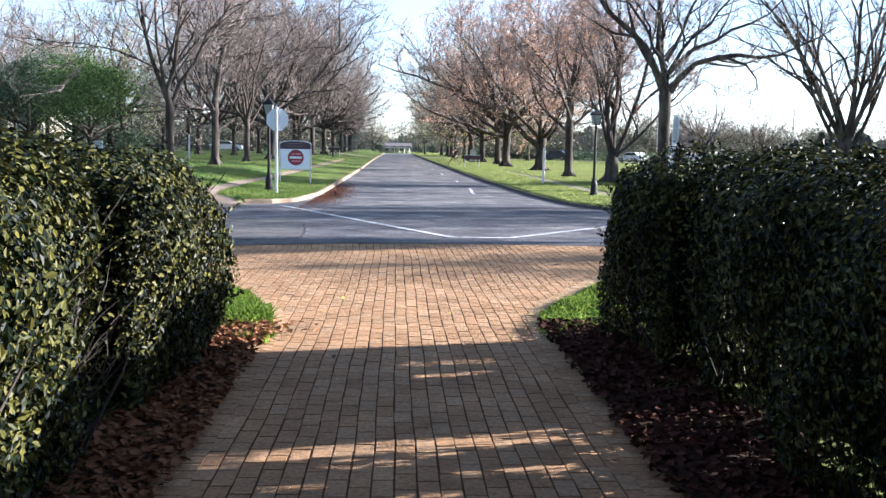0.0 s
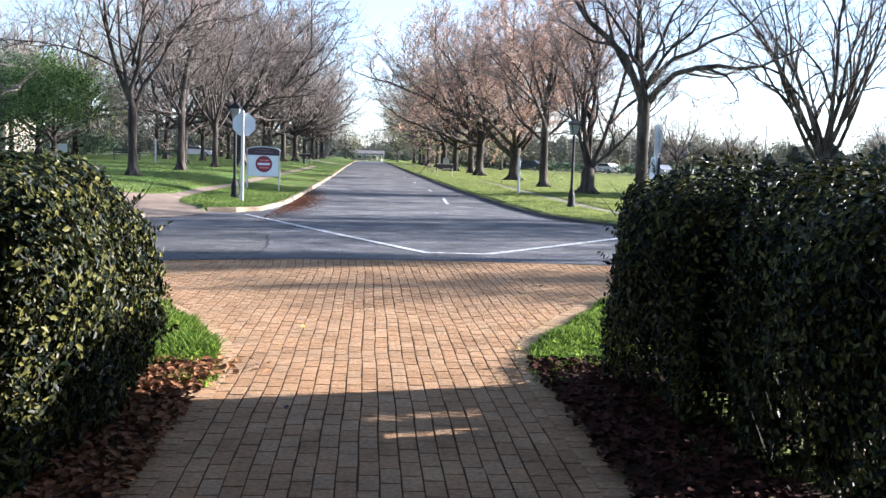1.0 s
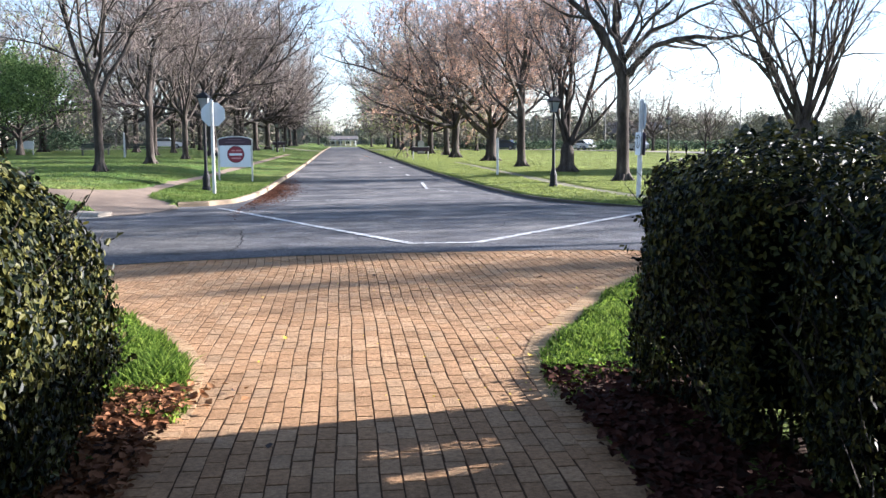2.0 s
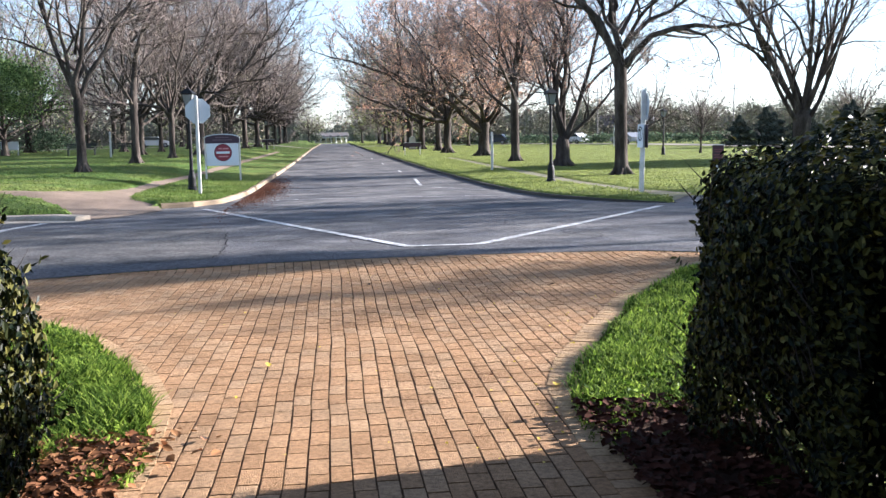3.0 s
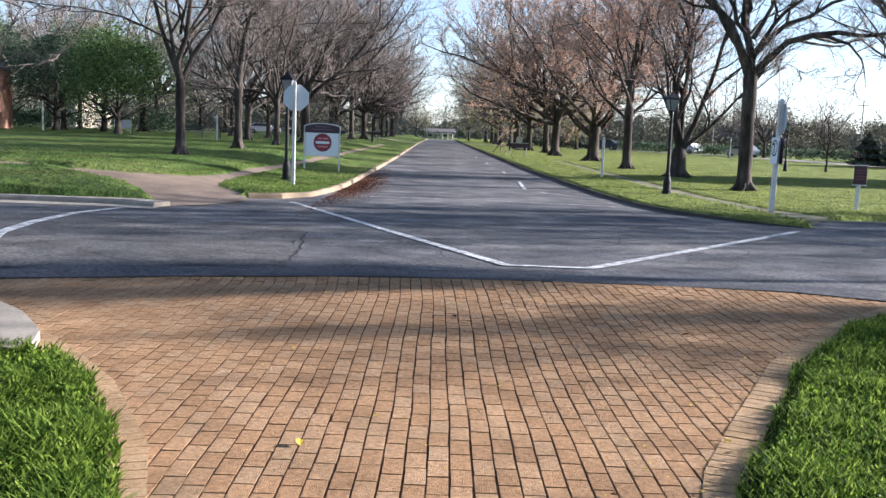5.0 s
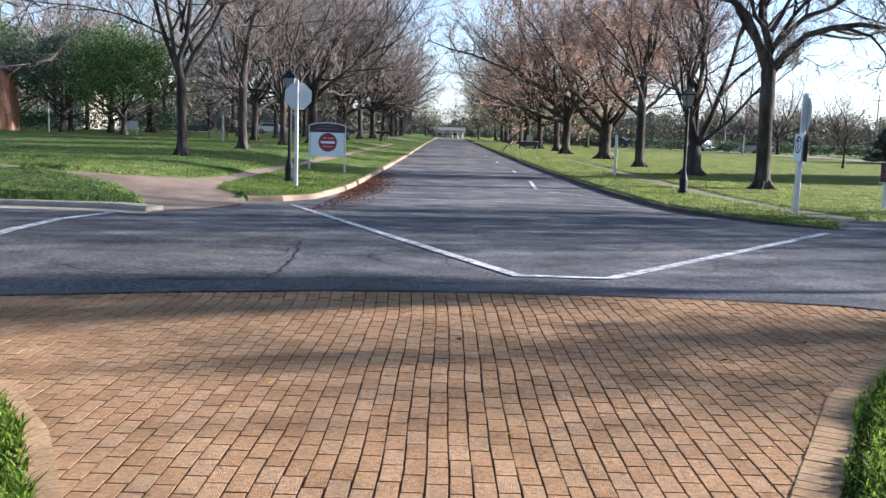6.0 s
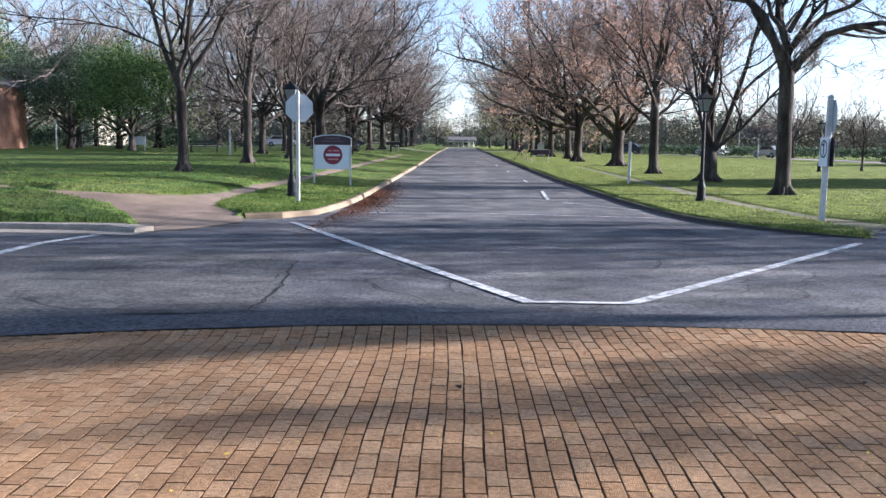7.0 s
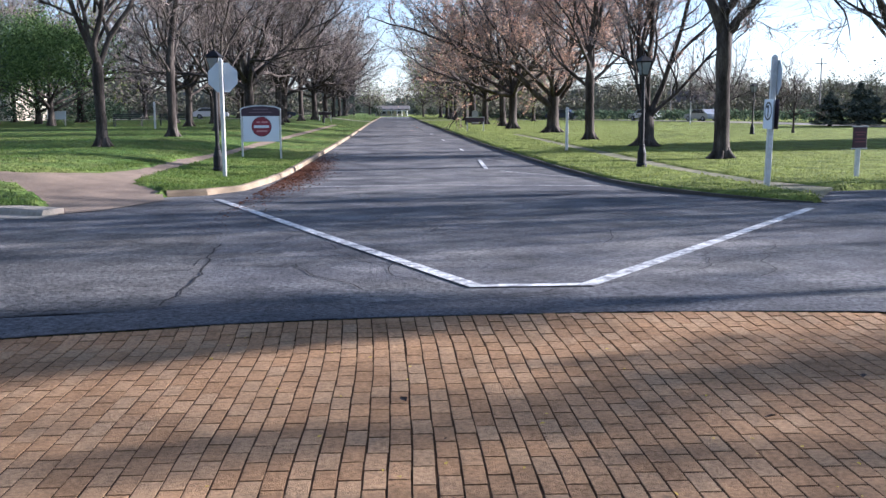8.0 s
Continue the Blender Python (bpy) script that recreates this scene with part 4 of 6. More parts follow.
def build_leafy_trees():
    rng = random.Random(8)
    for k, (x, y, h, r, mtl, label) in enumerate(((-26.5, 71, 8.0, 5.2, M_EVERGREEN, "leafy green tree with low spreading branches"), (-33.5, 76, 9.0, 4.4, M_DIMGREEN, "dense dark green tree beside the lawn"),
                                   (-40, 80, 10.0, 4.6, M_DIMGREEN, "dense dark green tree beside the lawn"), (-31.5, 82, 8.5, 4.2, M_DIMGREEN, "dense dark green tree beside the lawn"),
                                   (-34.9, 62, 11, 2.8, M_BUD_GREEN, "tall tree in fresh pale green leaf beside the house"))):
        z = float(lawn_z(x, y))
        t = thing("tree", pose(x, y, z), label, "tree", "green trees")
        limbs = [([Vector((0, 0, -0.1)), Vector((0.05, 0, 0.6)), Vector((0, 0.05, 1.5)), Vector((0.1, 0, h * 0.7))], [0.42, 0.26, 0.22, 0.03], 8)]
        for j in range(9):
            a = j * 2.4
            limbs.append((limb_path(rng, Vector((0, 0, 1.0 + 0.15 * j)), a, 0.45, r * 0.8, 5, 0.12, 0.04), [0.12, 0.10, 0.08, 0.06, 0.04, 0.01], 5))
        ob = new("trunk", tubes(limbs, "trunk", M_BARK))
        ob.parent = t
        s = Shape()
        leafy(rng, s, 0, 0, h * 0.56, r, r, h * 0.48, 18000 if mtl is M_EVERGREEN else 16000, 0.10, low=h * (0.14, 0.06, 0.06, 0.06, 0.42)[k])
        part("crown", s, mtl, t)
    for k, (x, y, h) in enumerate(((37.6, 77, 2.5), (39.2, 75, 3.1), (41, 77, 2.7), (42.8, 75, 3.4), (44.6, 77, 2.9), (46.4, 74, 3.2), (48.2, 76, 3.6), (50, 73, 3.1), (52.5, 74, 3.4))):
        t = thing("tree", pose(x, y, float(lawn_z(x, y))), "dark dense evergreen in a far row", "tree", "far firs")
        ob = new("trunk", tubes([([Vector((0, 0, -0.1)), Vector((0, 0, 1)), Vector((0, 0, h * 0.9))], [0.2, 0.16, 0.02], 6)], "trunk", M_BARK))
        ob.parent = t
        s = Shape()
        for _ in range(4200):
            f = rng.random() ** 1.5
            a, rad = rng.uniform(0, 6.28), (1.75 * (1 - f ** 1.8) + 0.1) * (0.55 + 0.45 * rng.random()) * (0.8 + 0.2 * math.sin(f * 26 + k))
            p, g = Vector((rad * math.cos(a), rad * math.sin(a), 0.15 + f * h * 1.12)), 0.13 * rng.uniform(0.5, 1.2)
            u = Vector((math.cos(a), math.sin(a), -0.35)) * g
            w = Vector((-math.sin(a), math.cos(a), rng.gauss(0, 0.3))) * g * 0.6
            s.add([tuple(p - u), tuple(p + w), tuple(p + u), tuple(p - w)], [(0, 1, 2, 3)])
        part("crown", s, M_DARKFIR, t)
    # unseen evergreens added right of the street; their shade lies on lawn and bricks
    for x, y, h, r in ((41.5, 42.0, 8.8, 4.6), (47.0, 45.5, 9.5, 4.6)):
        t = thing("tree", pose(x, y, float(lawn_z(x, y))), "unseen dense evergreen beside the side street, set for its shade", "tree", "side street trees")
        ob = new("trunk", tubes([([Vector((0, 0, -0.1)), Vector((0, 0, 0.6)), Vector((0, 0, h * 0.8))], [0.12, 0.09, 0.02], 7)], "trunk", M_BARK))
        ob.parent = t
        s = Shape()
        leafy(rng, s, 0, 0, h * 0.56, r, r, h * 0.44, 20000, 0.2, 0.5)
        part("crown", s, M_EVERGREEN, t)
    # far woods closing the horizon
    s = Shape()
    for k in range(330):
        side = rng.random() if k < 270 else 0.5
        if side < 0.36:
            x, y, h = rng.uniform(-150, -14), rng.uniform(140, 230), rng.uniform(9, 17)
        elif side < 0.66:
            x, y, h = rng.uniform(16, 170), rng.uniform(140, 200), rng.uniform(5.5, 9)
        elif side < 0.78:
            x, y, h = rng.uniform(-40, 40), rng.uniform(285, 330), rng.uniform(8, 13)
        elif side < 0.9:
            x, y, h = rng.uniform(-130, -62), rng.uniform(60, 165), rng.uniform(9, 16)
        else:
            x, y, h = rng.uniform(85, 150), rng.uniform(40, 165), rng.uniform(5, 10)
        z = float(lawn_z(x, y))
        s.add([(x - 0.2, y, z), (x + 0.2, y, z), (x + 0.08, y, z + h * 0.6), (x - 0.08, y, z + h * 0.6)], [(0, 1, 2, 3)])
        right = x > 14 and y < 250
        leafy(rng, s, x, y, z + h * 0.48, h * 0.5, h * 0.42, h * 0.5, 850 if right else 420, 0.17 if right else 0.24)
    for k in range(170):
        x, y = rng.uniform(-95, -11), rng.uniform(128, 150)
        z, r = float(lawn_z(x, y)), rng.uniform(1.4, 3.2)
        leafy(rng, s, x, y, z + r * 0.7, r * 1.3, r, r, 130, 0.24, z)
    for k in range(120):
        x, y = rng.uniform(14, 130), rng.uniform(136, 150)
        z, r = float(lawn_z(x, y)), rng.uniform(1.2, 2.4)
        leafy(rng, s, x, y, z + r * 0.7, r * 1.6, r, r, 170, 0.22, z)
    # shrubs added to darken the shade under the trees behind the left lawn
    low = Shape()
    for k in range(46):
        x, y = rng.uniform(-66, -27), rng.uniform(88, 96)
        z, r = float(lawn_z(x, y)), rng.uniform(0.9, 1.7)
        leafy(rng, low, x, y, z + r * 0.7, r * 1.6, r, r, 260, 0.14, z)
    tagged(part("shrub_row", low, M_DIMGREEN), "dim green shrubs added as shade under the trees", "shrubs", kind="stuff")
    # rise added to close sky gaps in the far woods; haze in its colour
    ridge = Shape()
    for x0, x1, y, h in ((-260, -10, 236, 11.0), (12, 300, 206, 6.6), (-60, 60, 338, 7.0)):
        n = int((x1 - x0) / 0.8)
        row = []
        for i in range(n + 1):
            x = x0 + (x1 - x0) * i / n
            top = h * (0.8 + 0.16 * math.sin(x * 0.21 + y) + 0.10 * math.sin(x * 0.57) + 0.07 * math.sin(x * 1.7)) + rng.gauss(0, 0.25)
            row += [(x, y, -1.0), (x, y + 1.0, top * 0.55), (x, y + 4.0 + rng.gauss(0, 0.3), top)]
        ridge.add(row, [q for i in range(n) for q in ((3 * i, 3 * i + 3, 3 * i + 4, 3 * i + 1), (3 * i + 1, 3 * i + 4, 3 * i + 5, 3 * i + 2))])
    tagged(part("backdrop", ridge, M_RIDGE), "low backing rise behind the far woods, coloured as hazy", "woods", kind="structure")
    tagged(part("far_woods", s, M_FARWOOD), "hazy belt of bare and budding woods on the horizon", "woods", kind="stuff")

# ------------------------------------------------------------------ hedges


def leaf_cloud(rng, samples, size, folded=0.25):
    """Pointed oval leaves at samples of (point, facing)."""
    verts, faces = [], []
    n = len(samples[0])
    pts, nor = samples
    u = rng.normal(size=(n, 3))
    u += np.array([0, 0, 0.35])
    u -= nor * (u * nor).sum(1, keepdims=True) * 0.75
    u /= np.linalg.norm(u, axis=1, keepdims=True)
    face = nor + 0.75 * rng.normal(size=(n, 3)) + np.array([0, 0, 0.35])
    w = np.cross(u, face)
    w /= np.linalg.norm(w, axis=1, keepdims=True) + 1e-9
    up = np.cross(w, u)
    s = (size * rng.uniform(0.6, 1.25, n))[:, None]
    prof = ((0.0, 0.0, 0.0), (0.35, 0.25, folded), (0.72, 0.20, folded * 0.7), (1.0, 0.0, -0.12), (0.72, -0.20, folded * 0.7), (0.35, -0.25, folded))
    stack = np.stack([pts + u * s * (a - 0.4) + w * s * b + up * s * c * 0.35 for a, b, c in prof], 1)
    verts = stack.reshape(-1, 3)
    base = np.arange(n)[:, None] * 6
    quads = np.concatenate([base + np.array([0, 1, 2, 3]), base + np.array([0, 3, 4, 5])], 0)
    return verts, quads


def lumps(p, seed):
    """Slow swelling of a clipped hedge face."""
    k = np.array([seed * 1.7, seed * 0.6, seed * 2.9])
    return 0.07 * (np.sin(2.9 * p[:, 1] + k[0]) * np.cos(2.3 * p[:, 2] + k[1]) + 0.7 * np.sin(5.1 * p[:, 1] + 3.7 * p[:, 2] + k[2]) + 0.5 * np.sin(7.3 * p[:, 0] + 2.0 * p[:, 1]))


def along_sun(x, y, z):
    """Where the sunbeam through a point crosses the plane x = 1.4: its y and height there."""
    run = np.asarray(x) - 1.4
    return y - run * math.tan(radians(SUN_AZ)), z - run * math.tan(radians(SUN_EL)) / math.cos(radians(SUN_AZ))


def hedge(x0, x1, y0, y1, top, seed, face_x, thin=(), fine_from=-9.6, skirt=0.1, label="", leaf=0.040, rad=0.40):
    """A clipped evergreen hedge block: leaves over every side, stems below, a mass of shaded twigs inside.
    face_x: the side that looks on the path; thin: slits along the sun, (y0, y1, z0, z1, share of leaves gone)."""
    rng = np.random.default_rng(seed)
    cx, cy = (x0 + x1) / 2, (y0 + y1) / 2
    pieces = []

    def side(count, axis, value, sign):
        p = np.empty((count, 3))
        p[:, 0], p[:, 1], p[:, 2] = rng.uniform(x0, x1, count), rng.uniform(y0, y1, count), rng.uniform(skirt, top, count)
        if axis == 2:
            p[:, 2] = value
        else:
            p[:, axis] = value
        nrm = np.zeros((count, 3))
        nrm[:, axis] = sign
        pieces.append((p, nrm))

    fine = max(y0, fine_from)
    lx, ly = x1 - x0, y1 - fine
    face_sign = 1 if face_x > cx else -1

    def spread(count, f):
        a = len(pieces)
        f(count)
        p, nrm = pieces[a]
        p[:, 1] = rng.uniform(fine, y1, count)

    spread(int(ly * top * 4600), lambda c: side(c, 0, face_x, face_sign))
    spread(int(ly * lx * 2900), lambda c: side(c, 2, top, 1))
    side(int(lx * top * 4000), 1, y1, 1)
    side(int(lx * top * 900), 1, y0, -1)
    spread(int(ly * top * 1300), lambda c: side(c, 0, x0 if face_sign > 0 else x1, -face_sign))
    if fine > y0:
        for axis, value, sign in ((0, face_x, face_sign), (2, top, 1)):
            a = len(pieces)
            side(int((fine - y0) * 1500), axis, value, sign)
            pieces[a][0][:, 1] = rng.uniform(y0, fine, len(pieces[a][0]))
    pts, nor = np.concatenate([a for a, _ in pieces]), np.concatenate([b for _, b in pieces])
    # round the edges: pull points near two faces in along the diagonal
    lo, hi = np.array([x0 + rad, y0 + rad, -1.0]), np.array([x1 - rad, y1 - rad, top - rad])
    near = np.clip(pts, lo, hi)
    off = pts - near
    dist = np.linalg.norm(off, axis=1, keepdims=True)
    out = off / np.maximum(dist, 1e-6)
    round_to = near + out * rad
    swell = lumps(pts, seed)[:, None]
    depth = rng.exponential(0.085, (len(pts), 1))
    pts = round_to + out * (swell + 0.02 - depth + rng.normal(0, 0.018, (len(pts), 1)))
    # draw the skirt in a little towards the ground
    pull = (0.16 * np.clip(1 - pts[:, 2] / 0.55, 0, 1) ** 1.5)[:, None]
    pts[:, :2] -= out[:, :2] * pull
    keep = np.ones(len(pts), bool)
    for u0, u1, v0, v1, share in thin:
        u, v = along_sun(pts[:, 0], pts[:, 1], pts[:, 2])
        clump = np.sin(31 * u + 5 * v) * np.sin(27 * v + 1.3) * 0.25
        keep &= ~((u > u0) & (u < u1) & (v > v0) & (v < v1) & (rng.random(len(pts)) < share + clump))
    keep &= pts[:, 2] > 0.03
    # young shoots standing out of the clipped faces
    pts, out = pts[keep], out[keep]
    first = rng.integers(0, len(pts), int(60 * ly))
    first = first[pts[first, 1] > fine]
    grow = out[first] + rng.normal(0, 0.45, (len(first), 3)) + np.array([0, 0, 0.5])
    grow /= np.linalg.norm(grow, axis=1, keepdims=True)
    step = rng.uniform(0.012, 0.024, (len(first), 1))
    shoots = [pts[first] + out[first] * 0.03 + grow * step * j for j in range(6)]
    pts, out = np.concatenate([pts] + shoots), np.concatenate([out] + [rng.normal(0, 1, grow.shape) * 0.6 + grow * 0.5 for _ in range(6)])
    t = thing("hedge", pose(0, 0, 0), label, "hedge", "hedges beside the path")
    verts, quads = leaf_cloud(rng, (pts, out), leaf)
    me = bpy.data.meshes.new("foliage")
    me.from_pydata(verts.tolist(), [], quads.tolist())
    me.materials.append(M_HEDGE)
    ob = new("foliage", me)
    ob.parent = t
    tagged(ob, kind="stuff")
    # uneven inner mass, its shade put into the colour, open at the thin patch
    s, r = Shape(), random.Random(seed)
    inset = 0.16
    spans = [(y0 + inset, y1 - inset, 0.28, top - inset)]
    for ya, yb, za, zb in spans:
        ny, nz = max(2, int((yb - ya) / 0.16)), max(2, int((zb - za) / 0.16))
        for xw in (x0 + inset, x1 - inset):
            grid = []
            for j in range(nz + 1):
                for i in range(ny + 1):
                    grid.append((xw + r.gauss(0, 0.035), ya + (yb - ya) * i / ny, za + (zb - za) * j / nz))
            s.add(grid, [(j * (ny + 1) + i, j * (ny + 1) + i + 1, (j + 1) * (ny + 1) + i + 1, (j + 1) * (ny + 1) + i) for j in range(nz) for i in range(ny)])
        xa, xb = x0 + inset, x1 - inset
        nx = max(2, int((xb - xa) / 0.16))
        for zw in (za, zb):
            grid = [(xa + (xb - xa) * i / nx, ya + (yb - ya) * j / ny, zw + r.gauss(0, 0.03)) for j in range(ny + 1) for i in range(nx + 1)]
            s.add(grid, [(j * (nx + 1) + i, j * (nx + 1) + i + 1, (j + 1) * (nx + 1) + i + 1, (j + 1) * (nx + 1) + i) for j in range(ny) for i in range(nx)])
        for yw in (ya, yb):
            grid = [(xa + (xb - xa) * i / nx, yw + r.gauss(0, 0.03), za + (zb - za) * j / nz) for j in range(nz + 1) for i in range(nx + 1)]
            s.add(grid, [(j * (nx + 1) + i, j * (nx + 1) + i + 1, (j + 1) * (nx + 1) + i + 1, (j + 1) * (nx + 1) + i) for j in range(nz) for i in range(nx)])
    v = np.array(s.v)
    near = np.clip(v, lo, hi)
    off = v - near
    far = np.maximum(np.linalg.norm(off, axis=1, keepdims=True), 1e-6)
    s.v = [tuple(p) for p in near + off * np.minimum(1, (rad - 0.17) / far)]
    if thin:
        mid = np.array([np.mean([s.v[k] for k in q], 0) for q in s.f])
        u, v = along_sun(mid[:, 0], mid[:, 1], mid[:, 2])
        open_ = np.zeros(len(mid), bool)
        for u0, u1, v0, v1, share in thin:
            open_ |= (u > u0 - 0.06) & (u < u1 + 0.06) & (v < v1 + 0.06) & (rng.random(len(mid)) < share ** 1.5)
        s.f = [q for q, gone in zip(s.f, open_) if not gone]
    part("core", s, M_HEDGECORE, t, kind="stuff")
    lines = []
    for _ in range(int((y1 - fine) * 26)):
        p = Vector((r.uniform(x0 + 0.2, x1 - 0.2), r.uniform(fine + 0.15, y1 - 0.2), -0.03))
        lines.append((limb_path(r, p, r.uniform(0, 6.28), 1.25, r.uniform(0.6, 1.15), 4, 0.13, 0.03), [0.013, 0.011, 0.009, 0.007, 0], 4))
    for _ in range(int((y1 - fine) * 60)):
        fx = face_x - face_sign * r.uniform(0.0, 0.25)
        p = Vector((fx, r.uniform(fine + 0.15, y1 - 0.2), r.uniform(0.15, top - 0.25)))
        lines.append((limb_path(r, p, (0 if face_sign > 0 else math.pi) + r.gauss(0, 0.7), 0.9, r.uniform(0.15, 0.3), 2, 0.15, 0.03), [0.004, 0.003, 0], 3))
    ob = new("underwood", tubes(lines, "underwood", M_STEM, False))
    ob.parent = t
    tagged(ob, kind="stuff")
    return t


def build_hedges():
    hedge(-3.1, -1.60, -15, -7.12, 1.49, 3, -1.60, rad=0.50, label="large clipped evergreen hedge, sunlit waxy leaves, beside the path")
    hedge(-3.0, -1.56, -6.88, -4.48, 1.46, 4, -1.57, rad=0.54, label="rounded clipped evergreen hedge in leaf litter beside the path")
    hedge(1.50, 2.9, -15, -5.72, 1.46, 5, 1.50, thin=((-6.70, -6.49, 0.02, 0.64, 0.97), (-7.5, -6.88, 0.02, 0.62, 0.60)), label="large clipped evergreen hedge in deep shade beside the path")
    hedge(1.34, 2.9, -5.74, -4.06, 1.46, 6, 1.34, rad=0.42, thin=((-5.3, -4.6, 0.12, 0.48, 0.50),), label="rounded clipped evergreen hedge in shade at the lawn's edge")


# ------------------------------------------------------------------ grass, litter, loose leaves


def blades(rng, x, y, height, width):
    """Bent grass blades rooted at x, y."""
    n = len(x)
    z = np.maximum(ground_height(x, y), road_z(x, y) - 0.012)
    a = rng.uniform(0, 2 * np.pi, n)
    h = height * rng.uniform(0.5, 1.3, n)
    b = h * rng.uniform(0.3, 1.3, n)
    dx, dy = np.cos(a), np.sin(a)
    w = width * rng.uniform(0.7, 1.3, n)
    root = np.stack([x, y, z - 0.005], -1)
    sidev = np.stack([-dy * w, dx * w, 0 * w], -1)
    mid = root + np.stack([dx * b * 0.3, dy * b * 0.3, h * 0.62], -1)
    tip = root + np.stack([dx * b, dy * b, h], -1)
    v = np.stack([root - sidev, root + sidev, mid + sidev * 0.8, mid - sidev * 0.8, tip], 1).reshape(-1, 3)
    o = np.arange(n)[:, None] * 5
    return v.tolist(), (o + np.array([0, 1, 2, 3])).tolist() + (o + np.array([3, 2, 4])).tolist()


def grass_patch(name, seed, poly, count, height, width, avoid, label, keep_out=0.0, fade=None, blade=None, fade_x=None):
    rng = np.random.default_rng(seed)
    xs, ys = np.array([p[0] for p in poly]), np.array([p[1] for p in poly])
    x, y = rng.uniform(xs.min(), xs.max(), count * 6), rng.uniform(ys.min(), ys.max(), count * 6)
    clump = np.sin(x * 9 + 1.3 * np.sin(y * 7)) * np.sin(y * 8 + x * 3) + 0.6 * np.sin(x * 21 + y * 17)
    ok = inside(poly, x, y) & (clump + rng.normal(0, 0.7, len(x)) > -0.95)
    if fade:
        ok &= rng.random(len(x)) > np.clip((y - fade[0]) / (fade[1] - fade[0]), 0, 1) * 0.97
        ok &= rng.random(len(x)) > np.clip((np.abs(x) - 9) / 16, 0, 1) * 0.97
    if fade_x:
        ok &= rng.random(len(x)) > np.clip((x - fade_x[0]) / (fade_x[1] - fade_x[0]), 0, 1)
    for other in avoid:
        ok &= ~(inside(other, x, y) & (edge_distance(other, x, y) > keep_out))
    x, y = x[ok][:count], y[ok][:count]
    tall = height * (1 + 0.45 * np.sin(x * 5.3) * np.sin(y * 4.1))
    v, f = blades(rng, x, y, tall, width)
    me = bpy.data.meshes.new(name)
    me.from_pydata(v, [], f)
    me.materials.append(blade or M_BLADE)
    tagged(new(name, me), label, "grass", kind="stuff")


def build_grass():
    grass_patch("grass", 1, [(-4.3, -4.9), (-1.2, -4.5), (-1.2, -4.0), (-1.5, -2.3), (-2.5, -0.7), (-2.75, -0.72), (-3.3, -0.85), (-4.3, -0.5)], 36000, 0.085, 0.0074, (PAVED, BED_LEFT), "lush bright green grass beside the brick apron", 0.14, fade_x=(-2.7, -4.3))
    grass_patch("grass", 2, [(0.85, -4.3), (7.0, -4.8), (7, 2.3), (4.2, 2.15), (3.2, 1.3), (2.1, -0.3), (1.35, -2.0), (0.85, -3.4)], 76000, 0.055, 0.0054, (PAVED, BED_RIGHT), "sunlit and shaded grass verge along the bricks' border", 0.10, fade_x=(3.2, 7.0))
    weed_patch(31, [(-3.3, -4.4), (-1.25, -4.3), (-1.3, -3.6), (-1.6, -2.5), (-2.3, -1.2), (-2.75, -0.75), (-3.3, -0.85)], 260, 0.075, (PAVED, BED_LEFT), "lush broad-leaved weeds spilling towards the bricks")
    weed_patch(32, [(0.9, -4.1), (3.4, -4.3), (5.0, 1.9), (4.2, 1.9), (3.2, 1.0), (2.1, -0.6), (1.3, -2.3), (0.95, -3.4)], 200, 0.04, (PAVED, BED_RIGHT), "low broad-leaved weeds in the verge's grass")
    grass_patch("grass", 3, [(-7.0, 14.5), (-2.9, 14.5), (-2.9, 34), (-7.0, 34)], 16000, 0.042, 0.006, (PAVED, WALK_LEFT), "rough grass on the corner under the signs", fade=(16, 34), blade=M_TURF)
    grass_patch("grass", 4, [(4.4, 11.5), (14, 11.5), (26, 55), (4.0, 55)], 22000, 0.04, 0.007, (PAVED, WALK_RIGHT), "rough sunlit grass on the corner lawn", fade=(16, 55), blade=M_PALETURF)
    grass_patch("grass", 5, [(-28, 14), (-6, 11.4), (-5.6, 11.2), (-7, 14), (-7, 60), (-28, 60)], 22000, 0.04, 0.008, (PAVED, WALK_LEFT), "mown grass of the wide lawn", fade=(18, 60), blade=M_TURF)


def weed_patch(seed, poly, clumps, tall, avoid, label):
    """Low tufts of broad-leaved weeds among the grass."""
    rng = np.random.default_rng(seed)
    xs, ys = np.array([p[0] for p in poly]), np.array([p[1] for p in poly])
    cx, cy = rng.uniform(xs.min(), xs.max(), clumps * 6), rng.uniform(ys.min(), ys.max(), clumps * 6)
    ok = inside(poly, cx, cy)
    for other in avoid:
        ok &= ~(inside(other, cx, cy) & (edge_distance(other, cx, cy) > 0.05))
    cx, cy = cx[ok][:clumps], cy[ok][:clumps]
    n, each = len(cx), 22
    size = np.repeat(rng.uniform(0.6, 1.3, n), each)
    a, r = rng.uniform(0, 2 * np.pi, n * each), rng.random(n * each) ** 0.6
    x, y = np.repeat(cx, each) + 0.085 * size * r * np.cos(a), np.repeat(cy, each) + 0.085 * size * r * np.sin(a)
    z = np.maximum(ground_height(x, y), road_z(x, y) - 0.01) + 0.012 + tall * size * (1 - r ** 2) * rng.uniform(0.4, 1.0, n * each)
    nor = np.stack([0.7 * r * np.cos(a), 0.7 * r * np.sin(a), np.full(n * each, 0.8)], -1)
    v, q = leaf_cloud(rng, (np.stack([x, y, z], -1), nor), 0.034)
    me = bpy.data.meshes.new("weeds")
    me.from_pydata(v.tolist(), [], q.tolist())
    me.materials.append(M_WEED)
    tagged(new("weeds", me), label, "weeds", kind="stuff")


